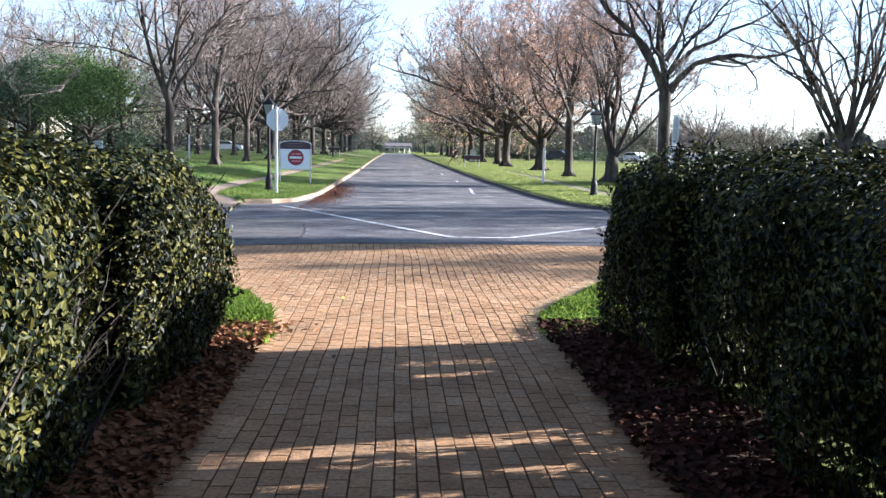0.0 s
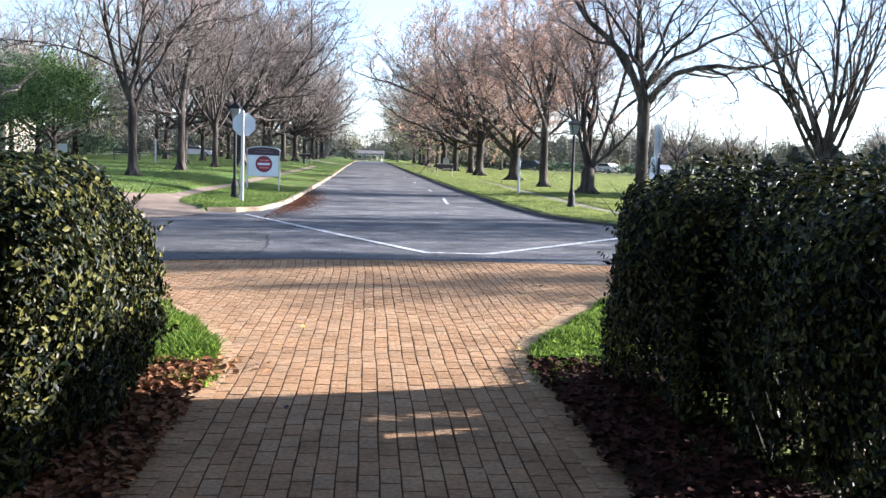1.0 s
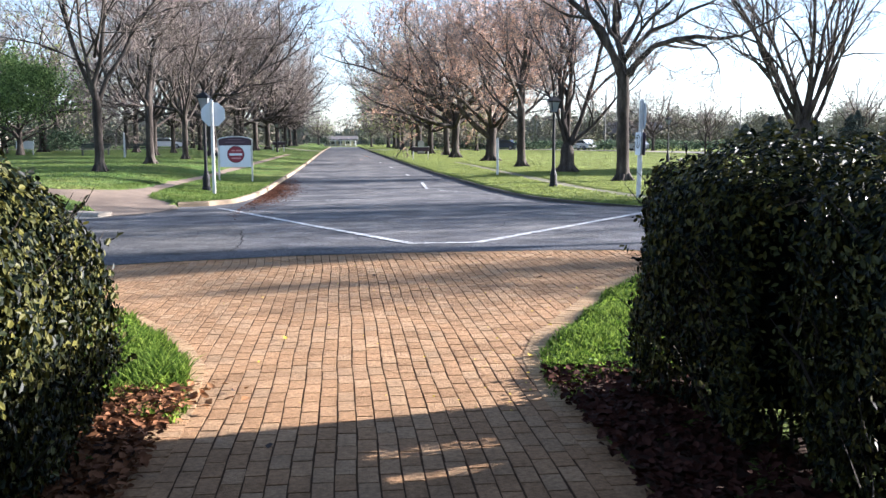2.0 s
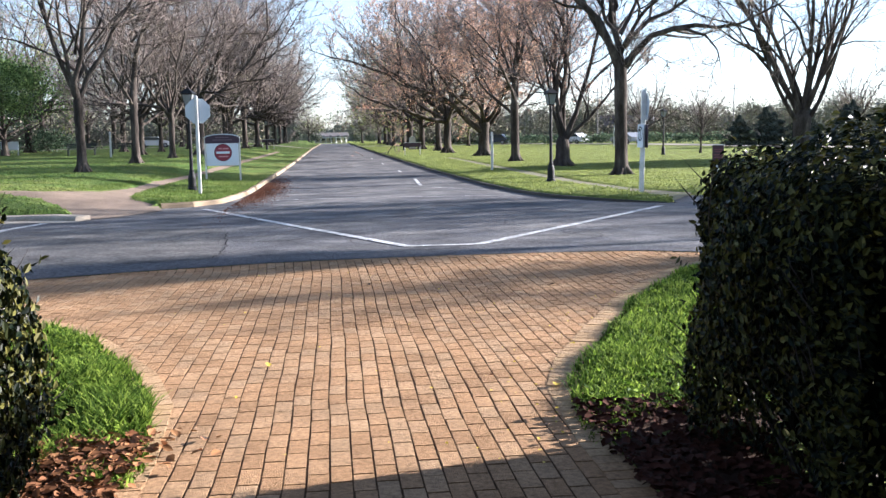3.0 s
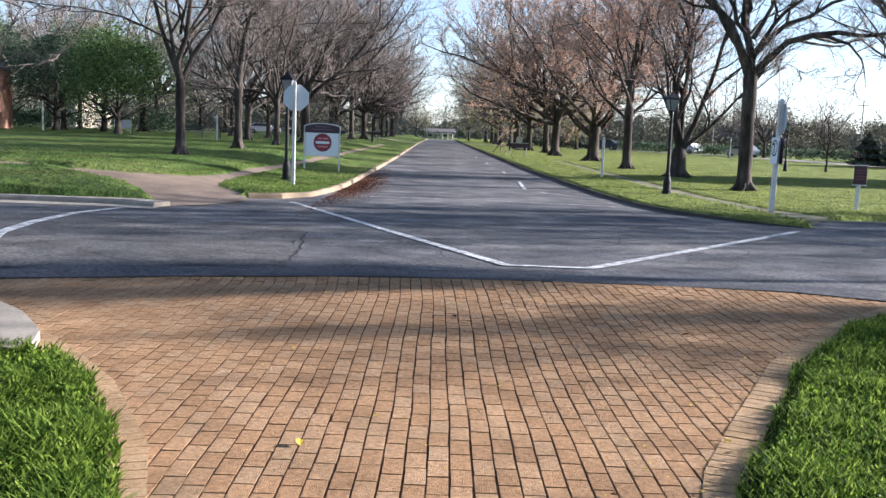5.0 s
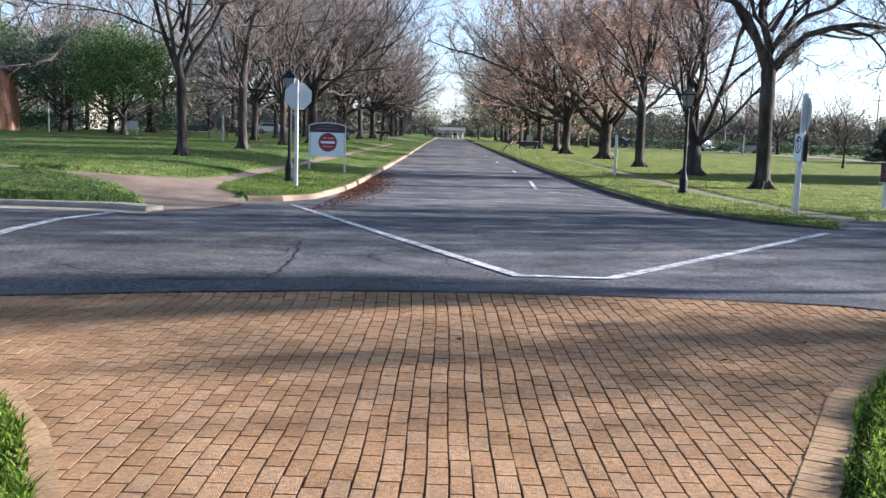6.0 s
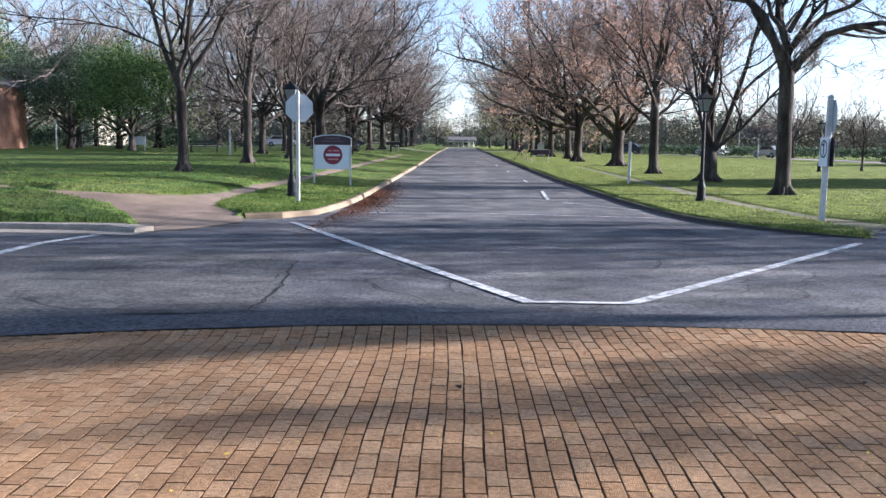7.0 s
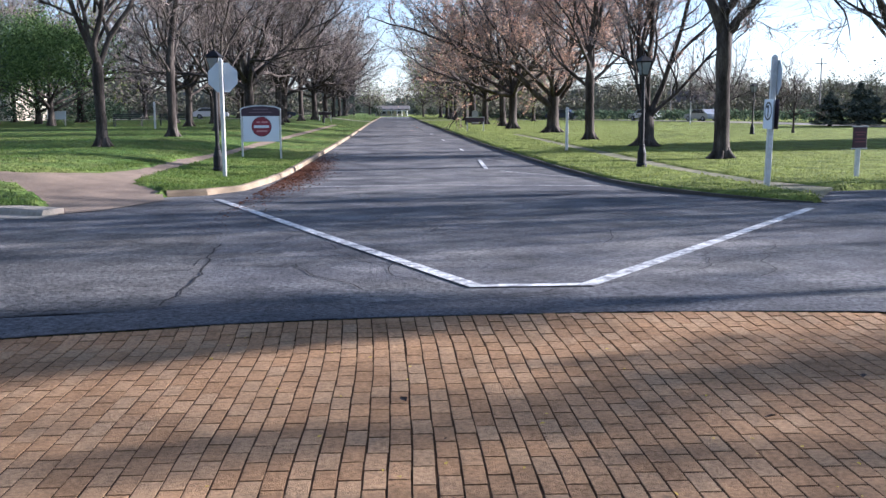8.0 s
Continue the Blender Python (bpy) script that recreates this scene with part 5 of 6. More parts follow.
def scattered_leaves(name, seed, points, size, material, label, flat=0.5):
    """Curled dead leaves lying about."""
    rng = np.random.default_rng(seed)
    n = len(points)
    p = np.asarray(points, float)
    a = rng.uniform(0, 2 * np.pi, n)
    u = np.stack([np.cos(a), np.sin(a), rng.normal(0, flat * 0.6, n)], -1)
    nrm = np.stack([rng.normal(0, flat, n), rng.normal(0, flat, n), np.ones(n)], -1)
    w = np.cross(nrm, u)
    u /= np.linalg.norm(u, axis=1, keepdims=True)
    w /= np.linalg.norm(w, axis=1, keepdims=True)
    up = np.cross(u, w)
    s = (size * rng.uniform(0.6, 1.3, n))[:, None]
    prof = ((-0.5, 0, 0.0), (-0.15, 0.34, 0.16), (0.25, 0.26, 0.12), (0.55, 0, 0.1), (0.25, -0.26, 0.12), (-0.15, -0.34, 0.16))
    v = np.stack([p + u * s * i + w * s * j + up * s * (k + 0.1) for i, j, k in prof], 1).reshape(-1, 3)
    o = np.arange(n)[:, None] * 6
    me = bpy.data.meshes.new(name)
    me.from_pydata(v.tolist(), [], (o + np.array([0, 1, 2, 3])).tolist() + (o + np.array([0, 3, 4, 5])).tolist())
    me.materials.append(material)
    return tagged(new(name, me), label, "leaf litter", kind="stuff")


def build_litter():
    rng = np.random.default_rng(9)
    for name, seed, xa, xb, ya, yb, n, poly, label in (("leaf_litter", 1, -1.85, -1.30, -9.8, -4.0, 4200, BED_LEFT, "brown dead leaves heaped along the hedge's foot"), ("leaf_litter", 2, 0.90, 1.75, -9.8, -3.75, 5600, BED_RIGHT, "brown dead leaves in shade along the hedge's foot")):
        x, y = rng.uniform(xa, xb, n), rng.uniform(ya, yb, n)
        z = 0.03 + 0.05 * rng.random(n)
        # the right bed takes the litter colour that has shade put into it
        scattered_leaves(name, seed, np.stack([x, y, z], -1), 0.05, M_LITTER if seed == 1 else M_SHADELEAF, label, 0.5)
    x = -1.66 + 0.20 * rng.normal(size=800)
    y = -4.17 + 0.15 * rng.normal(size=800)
    scattered_leaves("leaf_litter", 4, np.stack([x, y, 0.030 + 0.035 * rng.random(800)], -1), 0.058, M_SUNLEAF, "dry tan leaves at the hedge's end, coloured as sunlit", 0.4)
    x = -2.88 + np.abs(rng.normal(0, 0.42, 6500))
    y = rng.normal(22.5, 4.5, 6500)
    scattered_leaves("leaf_litter", 5, np.stack([x, y, road_z(x, y) + 0.01], -1), 0.045, M_DRIFT, "reddish leaves drifted into the avenue's gutter", 0.3)
    x, y = np.concatenate([rng.uniform(-3.2, 3, 70), path_side(INNER_RIGHT, np.linspace(-4.5, 0.5, 60)) - np.abs(rng.normal(0, 0.28, 60))]), np.concatenate([rng.uniform(-4.5, 2.4, 70), np.linspace(-4.5, 0.5, 60)])
    on = (x > path_side(INNER_LEFT, y)) & (x < path_side(INNER_RIGHT, y))
    scattered_leaves("fallen_petals", 6, np.stack([x[on], y[on], np.full(on.sum(), 0.005)], -1), 0.022, M_YELLOW, "tiny yellow petals and bracts strewn over the bricks", 0.2)
    for bed, name, label in ((BED_LEFT, "bed_left", "dark mulch bed under the hedge"), (BED_RIGHT, "bed_right", "dark mulch bed under the hedge")):
        tagged(part(name, sheet(bed, 0.3, lambda x, y: 0.028 + 0.012 * math.sin(x * 9) * math.sin(y * 7)), M_SOIL), label, "mulch bed", kind="structure")
    loose = ((-0.83, -2.37, 0.075, M_YELLOW, "crumpled yellow leaf on the bricks"), (0.21, -1.21, 0.05, M_YELLOW, "small pale yellow leaf on the bricks"), (1.33, -2.11, 0.05, M_YELLOW, "yellow leaf by the brick border"), (0.95, -3.2, 0.07, M_YELLOW, "yellow leaf by the brick border"),
             (-0.03, 0.93, 0.06, M_DEADLEAF, "dark dead leaf on the bricks"), (0.16, 0.33, 0.03, M_DEADLEAF, "small dark bit of leaf on the bricks"), (1.79, 0.52, 0.06, M_DEADLEAF, "dark dead leaf on the bricks"), (-1.05, -3.9, 0.05, M_DEADLEAF, "dark twig bit on the bricks"),
             (-1.2, -4.05, 0.07, M_DEADLEAF, "dark dead leaf on the bricks"), (0.72, -3.95, 0.05, M_DEADLEAF, "dark dead leaf on the bricks"), (-0.75, -5.0, 0.05, M_DEADLEAF, "dark dead leaf on the bricks"), (0.6, -2.9, 0.04, M_LITTER, "small tan leaf on the bricks"), (2.6, 1.2, 0.05, M_DEADLEAF, "dark dead leaf on the bricks"))
    for k, (x, y, size, mtl, label) in enumerate(loose):
        ob = scattered_leaves("fallen_leaf", 20 + k, [(x, y, 0.008)], size, mtl, label, 0.15)
        ob["category"], ob["kind"] = "leaf", ""
        del ob["kind"]


# ------------------------------------------------------------------ signs, lamps, posts, bench


def circle(r, n=32):
    return [(r * math.cos(2 * math.pi * k / n), r * math.sin(2 * math.pi * k / n)) for k in range(n)]


def octagon(r):
    return [(r * math.cos(math.pi * (2 * k + 1) / 8), r * math.sin(math.pi * (2 * k + 1) / 8)) for k in range(8)]


def square_post(s, x, y, z0, z1, w):
    """A square timber post with chamfered edges and a pyramid cap."""
    s.box(x, y, (z0 + z1) / 2, w, w, z1 - z0, 0.008)
    h = w * 0.55
    s.add([(x - h, y - h, z1), (x + h, y - h, z1), (x + h, y + h, z1), (x - h, y + h, z1), (x, y, z1 + 0.07)], [(0, 1, 4), (1, 2, 4), (2, 3, 4), (3, 0, 4), (3, 2, 1, 0)])


def build_signs():
    # stop sign seen from behind
    g = float(lawn_z(-4.25, 19.6))
    t = thing("stop_sign", pose(-4.25, 19.6, 0), "octagonal traffic sign seen from its grey back on a white post", "road sign")
    s = Shape()
    square_post(s, 0, 0, g - 0.1, 2.70, 0.088)
    part("post", s, M_WHITE, t, "white painted timber post")
    s = Shape()
    s.prism(octagon(0.38), 0.006, pose(0.03, 0.056, 2.30))
    part("plate", s, M_SIGNBACK, t, "bare metal octagon")
    s = Shape()
    s.prism(octagon(0.37), 0.003, pose(0.03, 0.061, 2.30))
    part("face", s, M_RED, t, "red sign face")
    for z in (2.10, 2.50):
        s = Shape()
        s.prism(circle(0.014, 8), 0.012, pose(0, -0.058, z))
        part("bolt", s, M_SIGNBACK, t)
    # board with red disc
    bx, by = -4.57, 28.5
    g = float(lawn_z(bx, by))
    t = thing("entry_board", pose(bx, by, 0, 0, 0, 2), "white board with red disc and dark arched header on posts", "sign board")
    for x in (-0.64, 0.64):
        s = Shape()
        square_post(s, x, 0, g - 0.1, 1.50, 0.06)
        part("post", s, M_WHITE, t, "white painted timber post")
    s = Shape()
    s.box(0, 0, 0.875, 1.20, 0.05, 0.85, 0.008)
    panel = part("panel", s, M_PANEL, t, "pale white panel")
    s = Shape()
    arch = [(-0.64, 1.31), (0.64, 1.31), (0.64, 1.50)] + [(0.64 * math.cos(a), 1.50 + 0.13 * math.sin(a)) for a in np.linspace(0.15, math.pi - 0.15, 11)] + [(-0.64, 1.50)]
    s.prism(arch, 0.07, pose(0, 0, 0))
    header = part("header", s, M_HEADER, t, "dark maroon header")
    s = Shape()
    top = [(0.68 * math.cos(a), 1.515 + 0.15 * math.sin(a)) for a in np.linspace(0.05, math.pi - 0.05, 13)]
    s.prism(top + [(x * 0.985, z - 0.035) for x, z in reversed(top)], 0.11, pose(0, 0, 0))
    part("cap", s, M_SIGNBACK, t, "pale arched capping")
    faded = mat("faded header lettering", (0.16, 0.11, 0.13), 0.6, vary=0.1)
    for w, z in ((0.52, 1.53), (0.74, 1.43)):
        s = Shape()
        s.box(0, -0.037, z, w, 0.004, 0.025)
        part("lettering", s, faded, header)
    s = Shape()
    s.prism(circle(0.315), 0.008, pose(0.02, -0.030, 0.95))
    disc = part("disc", s, M_RED, panel, "red disc")
    s = Shape()
    s.prism([(x * 1.06, z * 1.06) for x, z in circle(0.315)], 0.004, pose(0.02, -0.028, 0.95))
    part("rim", s, M_HEADER, panel, "dark rim round the disc")
    s = Shape()
    s.box(0.02, -0.037, 0.95, 0.50, 0.005, 0.085)
    part("bar", s, M_PANEL, panel, "white bar")
    dull = mat("faded lettering", (0.50, 0.24, 0.25), 0.6, vary=0.1)
    for x, z, w in ((-0.13, 1.10, 0.13), (0.08, 1.10, 0.21), (-0.02, 0.80, 0.36)):
        s = Shape()
        s.box(0.02 + x + 0.03, -0.037, z, w, 0.005, 0.05)
        part("lettering", s, dull, panel)
    # post with plates for the side street
    px, py = 7.62, 15.3
    g = float(lawn_z(px, py))
    t = thing("traffic_sign", pose(px, py, 0, 0.5, 0.9, 0), "white post with an edge-on octagon and a ringed symbol plate", "road sign")
    s = Shape()
    square_post(s, 0, 0, g - 0.1, 2.52, 0.105)
    part("post", s, M_WHITE, t, "white painted timber post")
    s = Shape()
    s.prism(octagon(0.38), 0.006, pose(0.075, 0, 2.12, 0, 0, 82))
    part("octagon_plate", s, M_SIGNBACK, t, "grey octagon seen nearly edge-on")
    s = Shape()
    s.box(-0.065, 0, 1.38, 0.006, 0.46, 0.60, 0.002)
    plate = part("symbol_plate", s, M_PANEL, t, "white plate with a ringed black symbol")
    s = Shape()
    ring = circle(0.19, 28)
    for k in range(28):
        (ax, az), (bx2, bz) = ring[k], ring[(k + 1) % 28]
        s.add([(-0.0705, ax, 1.44 + az), (-0.0705, bx2, 1.44 + bz), (-0.0705, bx2 * 0.8, 1.44 + bz * 0.8), (-0.0705, ax * 0.8, 1.44 + az * 0.8)], [(0, 1, 2, 3)])
    s.box(-0.0715, 0.0, 1.44, 0.002, 0.05, 0.24)
    s.box(-0.0715, 0.05, 1.53, 0.002, 0.12, 0.05)
    part("symbol", s, M_SYMBOL, plate, "black ringed arrow")
    s = Shape()
    s.box(0.065, 0, 1.38, 0.006, 0.46, 0.60, 0.002)
    part("back_plate", s, M_HEADER, t, "dark back of a second plate")
    # low maroon signs
    dull_red = mat("dull red lettering", (0.17, 0.05, 0.06), 0.6)
    for x, y, turn in ((10.5, 17.3, 8),):
        g = float(lawn_z(x, y))
        t = thing("lawn_sign", pose(x, y, g, 0, 0, turn), "small dark maroon sign on a short pale post", "sign")
        s = Shape()
        s.box(0, 0, 0.38, 0.085, 0.085, 0.86, 0.006)
        part("post", s, M_WHITE, t)
        s = Shape()
        s.box(0, -0.05, 0.90, 0.36, 0.02, 0.48, 0.01)
        panel = part("panel", s, M_BROWNSIGN, t, "dark maroon panel")
        for z, w in ((1.02, 0.26), (0.96, 0.2), (0.87, 0.27), (0.80, 0.24)):
            s = Shape()
            s.box(0, -0.063, z, w, 0.004, 0.022)
            part("lettering", s, dull_red, panel)
        for z in (1.15, 0.65):
            s = Shape()
            s.box(0, -0.05, z, 0.40, 0.03, 0.025, 0.004)
            part("trim", s, M_WHITE, t, "white trim")
    # low dark signs farther along
    for x, y in ((6.05, 68.5), (-7.6, 100.0)):
        g = float(lawn_z(x, y))
        t = thing("roadside_sign", pose(x, y, g), "low dark sign panel on white legs beside the avenue", "sign", "low avenue signs")
        for dx in (-0.62, 0.62):
            s = Shape()
            s.box(dx, 0, 0.42, 0.07, 0.07, 1.0, 0.005)
            part("leg", s, M_WHITE, t)
        s = Shape()
        s.box(0, -0.045, 0.82, 1.4, 0.02, 0.34, 0.006)
        part("panel", s, M_HEADER, t)
        s = Shape()
        s.box(0, -0.045, 1.01, 1.44, 0.05, 0.04, 0.006)
        part("trim", s, M_WHITE, t)


def lamp_post(x, y, h=3.15, turn=0.0):
    g = float(lawn_z(x, y))
    t = thing("street_lamp", pose(x, y, g, 0, 0, turn), "black cast-iron lamp post with a four-sided frosted lantern", "street lamp", "lamp posts")
    s = Shape()
    s.lathe(0, 0, [(0.15, -0.05), (0.15, 0.07), (0.12, 0.11), (0.12, 0.40), (0.095, 0.48), (0.075, 0.56), (0.08, 0.60), (0.058, 0.64)], 16)
    part("base", s, M_BLACK, t)
    s = Shape()
    s.lathe(0, 0, [(0.055, 0.55), (0.045, h - 0.70), (0.05, h - 0.68), (0.05, h - 0.64), (0.03, h - 0.60)], 12)
    s.box(0, 0, h - 0.85, 0.42, 0.022, 0.022, 0.004)
    part("pole", s, M_BLACK, t)
    z0, z1 = h - 0.58, h - 0.22
    lantern = Shape()
    a, b = 0.085, 0.155
    lantern.box(0, 0, z0, 2 * a + 0.03, 2 * a + 0.03, 0.03, 0.005)
    lantern.box(0, 0, z1, 2 * b + 0.04, 2 * b + 0.04, 0.03, 0.005)
    for sx in (-1, 1):
        for sy in (-1, 1):
            w = 0.01
            lantern.add([(sx * a + i * w, sy * a + j * w, z0) for i, j in ((-1, -1), (1, -1), (1, 1), (-1, 1))] + [(sx * b + i * w, sy * b + j * w, z1) for i, j in ((-1, -1), (1, -1), (1, 1), (-1, 1))],
                        [(0, 1, 5, 4), (1, 2, 6, 5), (2, 3, 7, 6), (3, 0, 4, 7)])
    k = b + 0.05
    lantern.add([(-k, -k, z1 + 0.02), (k, -k, z1 + 0.02), (k, k, z1 + 0.02), (-k, k, z1 + 0.02), (-0.04, -0.04, z1 + 0.17), (0.04, -0.04, z1 + 0.17), (0.04, 0.04, z1 + 0.17), (-0.04, 0.04, z1 + 0.17)],
                [(0, 1, 5, 4), (1, 2, 6, 5), (2, 3, 7, 6), (3, 0, 4, 7), (4, 5, 6, 7), (3, 2, 1, 0)])
    lantern.lathe(0, 0, [(0.03, z1 + 0.16), (0.04, z1 + 0.19), (0.012, z1 + 0.22), (0.02, z1 + 0.245), (0.004, z1 + 0.28)], 10)
    part("lantern", lantern, M_BLACK, t)
    for sx, sy in ((1, 0), (-1, 0), (0, 1), (0, -1)):
        s = Shape()
        e = 0.94
        lo, hi = a * e, b * e
        if sx:
            q = [(sx * a, -lo, z0 + 0.015), (sx * a, lo, z0 + 0.015), (sx * b, hi, z1 - 0.015), (sx * b, -hi, z1 - 0.015)]
        else:
            q = [(-lo, sy * a, z0 + 0.015), (lo, sy * a, z0 + 0.015), (hi, sy * b, z1 - 0.015), (-hi, sy * b, z1 - 0.015)]
        inner = [(x * 0.96, y * 0.96, z) for x, y, z in q]
        s.add(q + inner, [(0, 1, 2, 3), (7, 6, 5, 4), (0, 4, 5, 1), (1, 5, 6, 2), (2, 6, 7, 3), (3, 7, 4, 0)])
        part("pane", s, M_LAMPGLASS, t, "frosted glass pane")
    return t


def build_street_furniture():
    for x, y, turn in ((6.95, 22.8, 12), (-4.70, 21.2, -8), (22.0, 54.0, 20), (-7.2, 92, 0), (7.4, 96, 0)):
        lamp_post(x, y, turn=turn)
    for x, y, h in ((6.75, 33.6, 1.65), (-14.9, 56, 1.6), (-15.4, 68, 1.9), (-33, 72, 2.4), (30, 92, 2.2), (-12.0, 88, 1.5)):
        g = float(lawn_z(x, y))
        t = thing("white_post", pose(x, y, g), "slim white painted post standing in the lawn", "post", "white lawn posts")
        s = Shape()
        square_post(s, 0, 0, -0.1, h, 0.10)
        part("shaft", s, M_WHITE, t)
        s = Shape()
        s.box(0, 0, h - 0.12, 0.13, 0.13, 0.04, 0.01)
        part("collar", s, M_WHITE, t)
    t = thing("white_marker", pose(8.6, 99, float(lawn_z(8.6, 99))), "white arched marker slab standing in the lawn", "marker")
    s = Shape()
    s.prism([(-0.35, -0.1), (0.35, -0.1), (0.35, 1.15)] + [(0.35 * math.cos(a), 1.15 + 0.35 * math.sin(a)) for a in np.linspace(0.2, math.pi - 0.2, 9)] + [(-0.35, 1.15)], 0.18, pose(0, 0, 0))
    part("slab", s, M_WHITE, t)
    s = Shape()
    s.box(0, 0, 0.05, 1.0, 0.4, 0.12, 0.02)
    part("plinth", s, M_CONCRETE, t)
    # benches of dark slats
    for x, y, turn in ((-19.3, 66, 5), (-16.6, 68.5, 8)):
        t = thing("park_bench", pose(x, y, float(lawn_z(x, y)), 0, 0, turn), "dark slatted park bench standing on the lawn", "bench", "lawn benches")
        for k in range(4):
            s = Shape()
            s.box(0, -0.18 + 0.12 * k, 0.45, 2.2, 0.10, 0.035, 0.006)
            part("seat_slat", s, M_BENCH, t)
        for k in range(3):
            s = Shape()
            s.box(0, 0.27 + 0.03 * k, 0.58 + 0.13 * k, 2.2, 0.03, 0.10, 0.006)
            part("back_slat", s, M_BENCH, t)
        for dx in (-0.95, 0.95):
            s = Shape()
            for yy, zz, hh in ((-0.2, 0.21, 0.46), (0.26, 0.44, 0.92)):
                s.box(dx, yy, zz, 0.06, 0.06, hh, 0.008)
            s.box(dx, 0.0, 0.62, 0.06, 0.52, 0.05, 0.008)
            part("end_frame", s, M_BENCH, t)
    # small white notice board by the green tree
    t = thing("notice_board", pose(-26.4, 72, float(lawn_z(-26.4, 72)), 0, 0, 10), "small pale notice board on two legs", "sign board")
    for dx in (-0.6, 0.6):
        s = Shape()
        s.box(dx, 0, 0.5, 0.08, 0.08, 1.2, 0.006)
        part("leg", s, M_WHITE, t)
    s = Shape()
    s.box(0, -0.05, 0.8, 1.35, 0.03, 0.65, 0.008)
    part("panel", s, M_PANEL, t)


# ------------------------------------------------------------------ far houses, cars, poles


def window(t, x, y, z, w, h, turn, label=""):
    m = pose(x, y, z, 0, 0, turn)
    s = Shape()
    for dx, dz, sx, sz in ((0, h / 2, w + 0.16, 0.1), (0, -h / 2, w + 0.16, 0.1), (-w / 2, 0, 0.1, h), (w / 2, 0, 0.1, h), (0, 0, 0.05, h), (0, 0, w, 0.05)):
        b = Shape()
        b.box(dx, -0.03, dz, sx, 0.06, sz)
        s.add([tuple(m @ Vector(v)) for v in b.v], b.f)
    fr = part("window", s, M_WHITE, t)
    b = Shape()
    b.box(0, 0.0, 0, w, 0.03, h)
    s = Shape()
    s.add([tuple(m @ Vector(v)) for v in b.v], b.f)
    part("pane", s, M_PANE, fr)


def house(x, y, turn, w, d, wall_h, ridge, wall_mat, label, gable_front=True, windows=(), chimney=False, porch=0):
    """A house with a gabled roof: front wall on its own -y side."""
    g = float(lawn_z(x, y))
    t = thing("house", pose(x, y, g, 0, 0, turn), label, "house", "houses round the green")
    s = Shape()
    s.box(0, 0, wall_h / 2 - 0.1, w, d, wall_h + 0.2)
    if gable_front:
        s.prism([(-w / 2, wall_h), (w / 2, wall_h), (0, ridge)], d, pose(0, 0, 0))
    else:
        s.prism([(-d / 2, wall_h), (d / 2, wall_h), (0, ridge)], w, pose(0, 0, 0, 0, 0, 90))
    part("wall", s, wall_mat, t)
    s = Shape()
    span, run = (w, d) if gable_front else (d, w)
    o, th = 0.45, 0.16
    slope = (ridge - wall_h) / (span / 2)
    zo = wall_h - slope * o
    outline = [(-span / 2 - o, zo), (0, ridge), (span / 2 + o, zo), (span / 2 + o, zo + th), (0, ridge + th * 1.3), (-span / 2 - o, zo + th)]
    s.prism(outline, run + 0.8, pose(0, 0, 0.02, 0, 0, 0 if gable_front else 90))
    roof = part("roof", s, M_ROOF, t)
    for sg in (-1, 1):
        s = Shape()
        e = run / 2 + 0.42
        outline2 = [(-span / 2 - o, zo - 0.12), (0, ridge - 0.14), (span / 2 + o, zo - 0.12), (span / 2 + o, zo + 0.05), (0, ridge + 0.05), (-span / 2 - o, zo + 0.05)]
        base = pose(0, 0, 0.02, 0, 0, 0 if gable_front else 90) @ pose(0, sg * e, 0)
        s.prism(outline2, 0.06, base)
        part("trim", s, M_WHITE, roof, "white barge board")
    if chimney:
        s = Shape()
        s.box(w * 0.2, 0, ridge, 0.8, 0.6, 2.0, 0.02)
        part("chimney", s, M_HOUSEBRICK, t)
    for wx, wz, ww, wh in windows:
        window(t, wx, -d / 2 - 0.03, wz, ww, wh, 0)
    if porch:
        s = Shape()
        s.box(0, -d / 2 - 1.3, wall_h - 0.3, w * 0.96, 2.6, 0.25, 0.02)
        part("porch_roof", s, M_WHITE, t)
        for k in range(porch):
            s = Shape()
            s.lathe(-w * 0.46 + w * 0.92 * k / (porch - 1), -d / 2 - 2.4, [(0.2, -0.1), (0.2, 0.1), (0.15, 0.16), (0.13, wall_h - 0.56), (0.18, wall_h - 0.5), (0.18, wall_h - 0.42)], 12)
            part("column", s, M_WHITE, t)
    return t


def car(x, y, turn, paint, label):
    t = thing("car", pose(x, y, float(lawn_z(x, y)) + 0.01, 0, 0, turn), label, "car", "parked cars")
    s = Shape()
    side = [(-2.2, 0.32), (2.2, 0.32), (2.25, 0.6), (2.1, 0.82), (1.1, 0.95), (0.5, 1.42), (-1.2, 1.45), (-1.9, 1.0), (-2.2, 0.9)]
    s.prism(side, 1.72, pose(0, 0, 0))
    part("body", s, paint, t)
    s = Shape()
    s.prism([(0.95, 0.97), (0.47, 1.36), (-1.12, 1.38), (-1.72, 1.0)], 1.74, pose(0, 0, 0))
    part("windows", s, M_PANE, t)
    for dx in (-1.4, 1.4):
        for dy in (-0.8, 0.8):
            s = Shape()
            s.prism(circle(0.32, 18), 0.2, pose(dx, dy, 0.32))
            wh = part("wheel", s, M_RUBBER, t)
            s = Shape()
            s.prism(circle(0.18, 14), 0.22, pose(dx, dy, 0.32))
            part("rim", s, M_CARSILVER, wh)
    return t


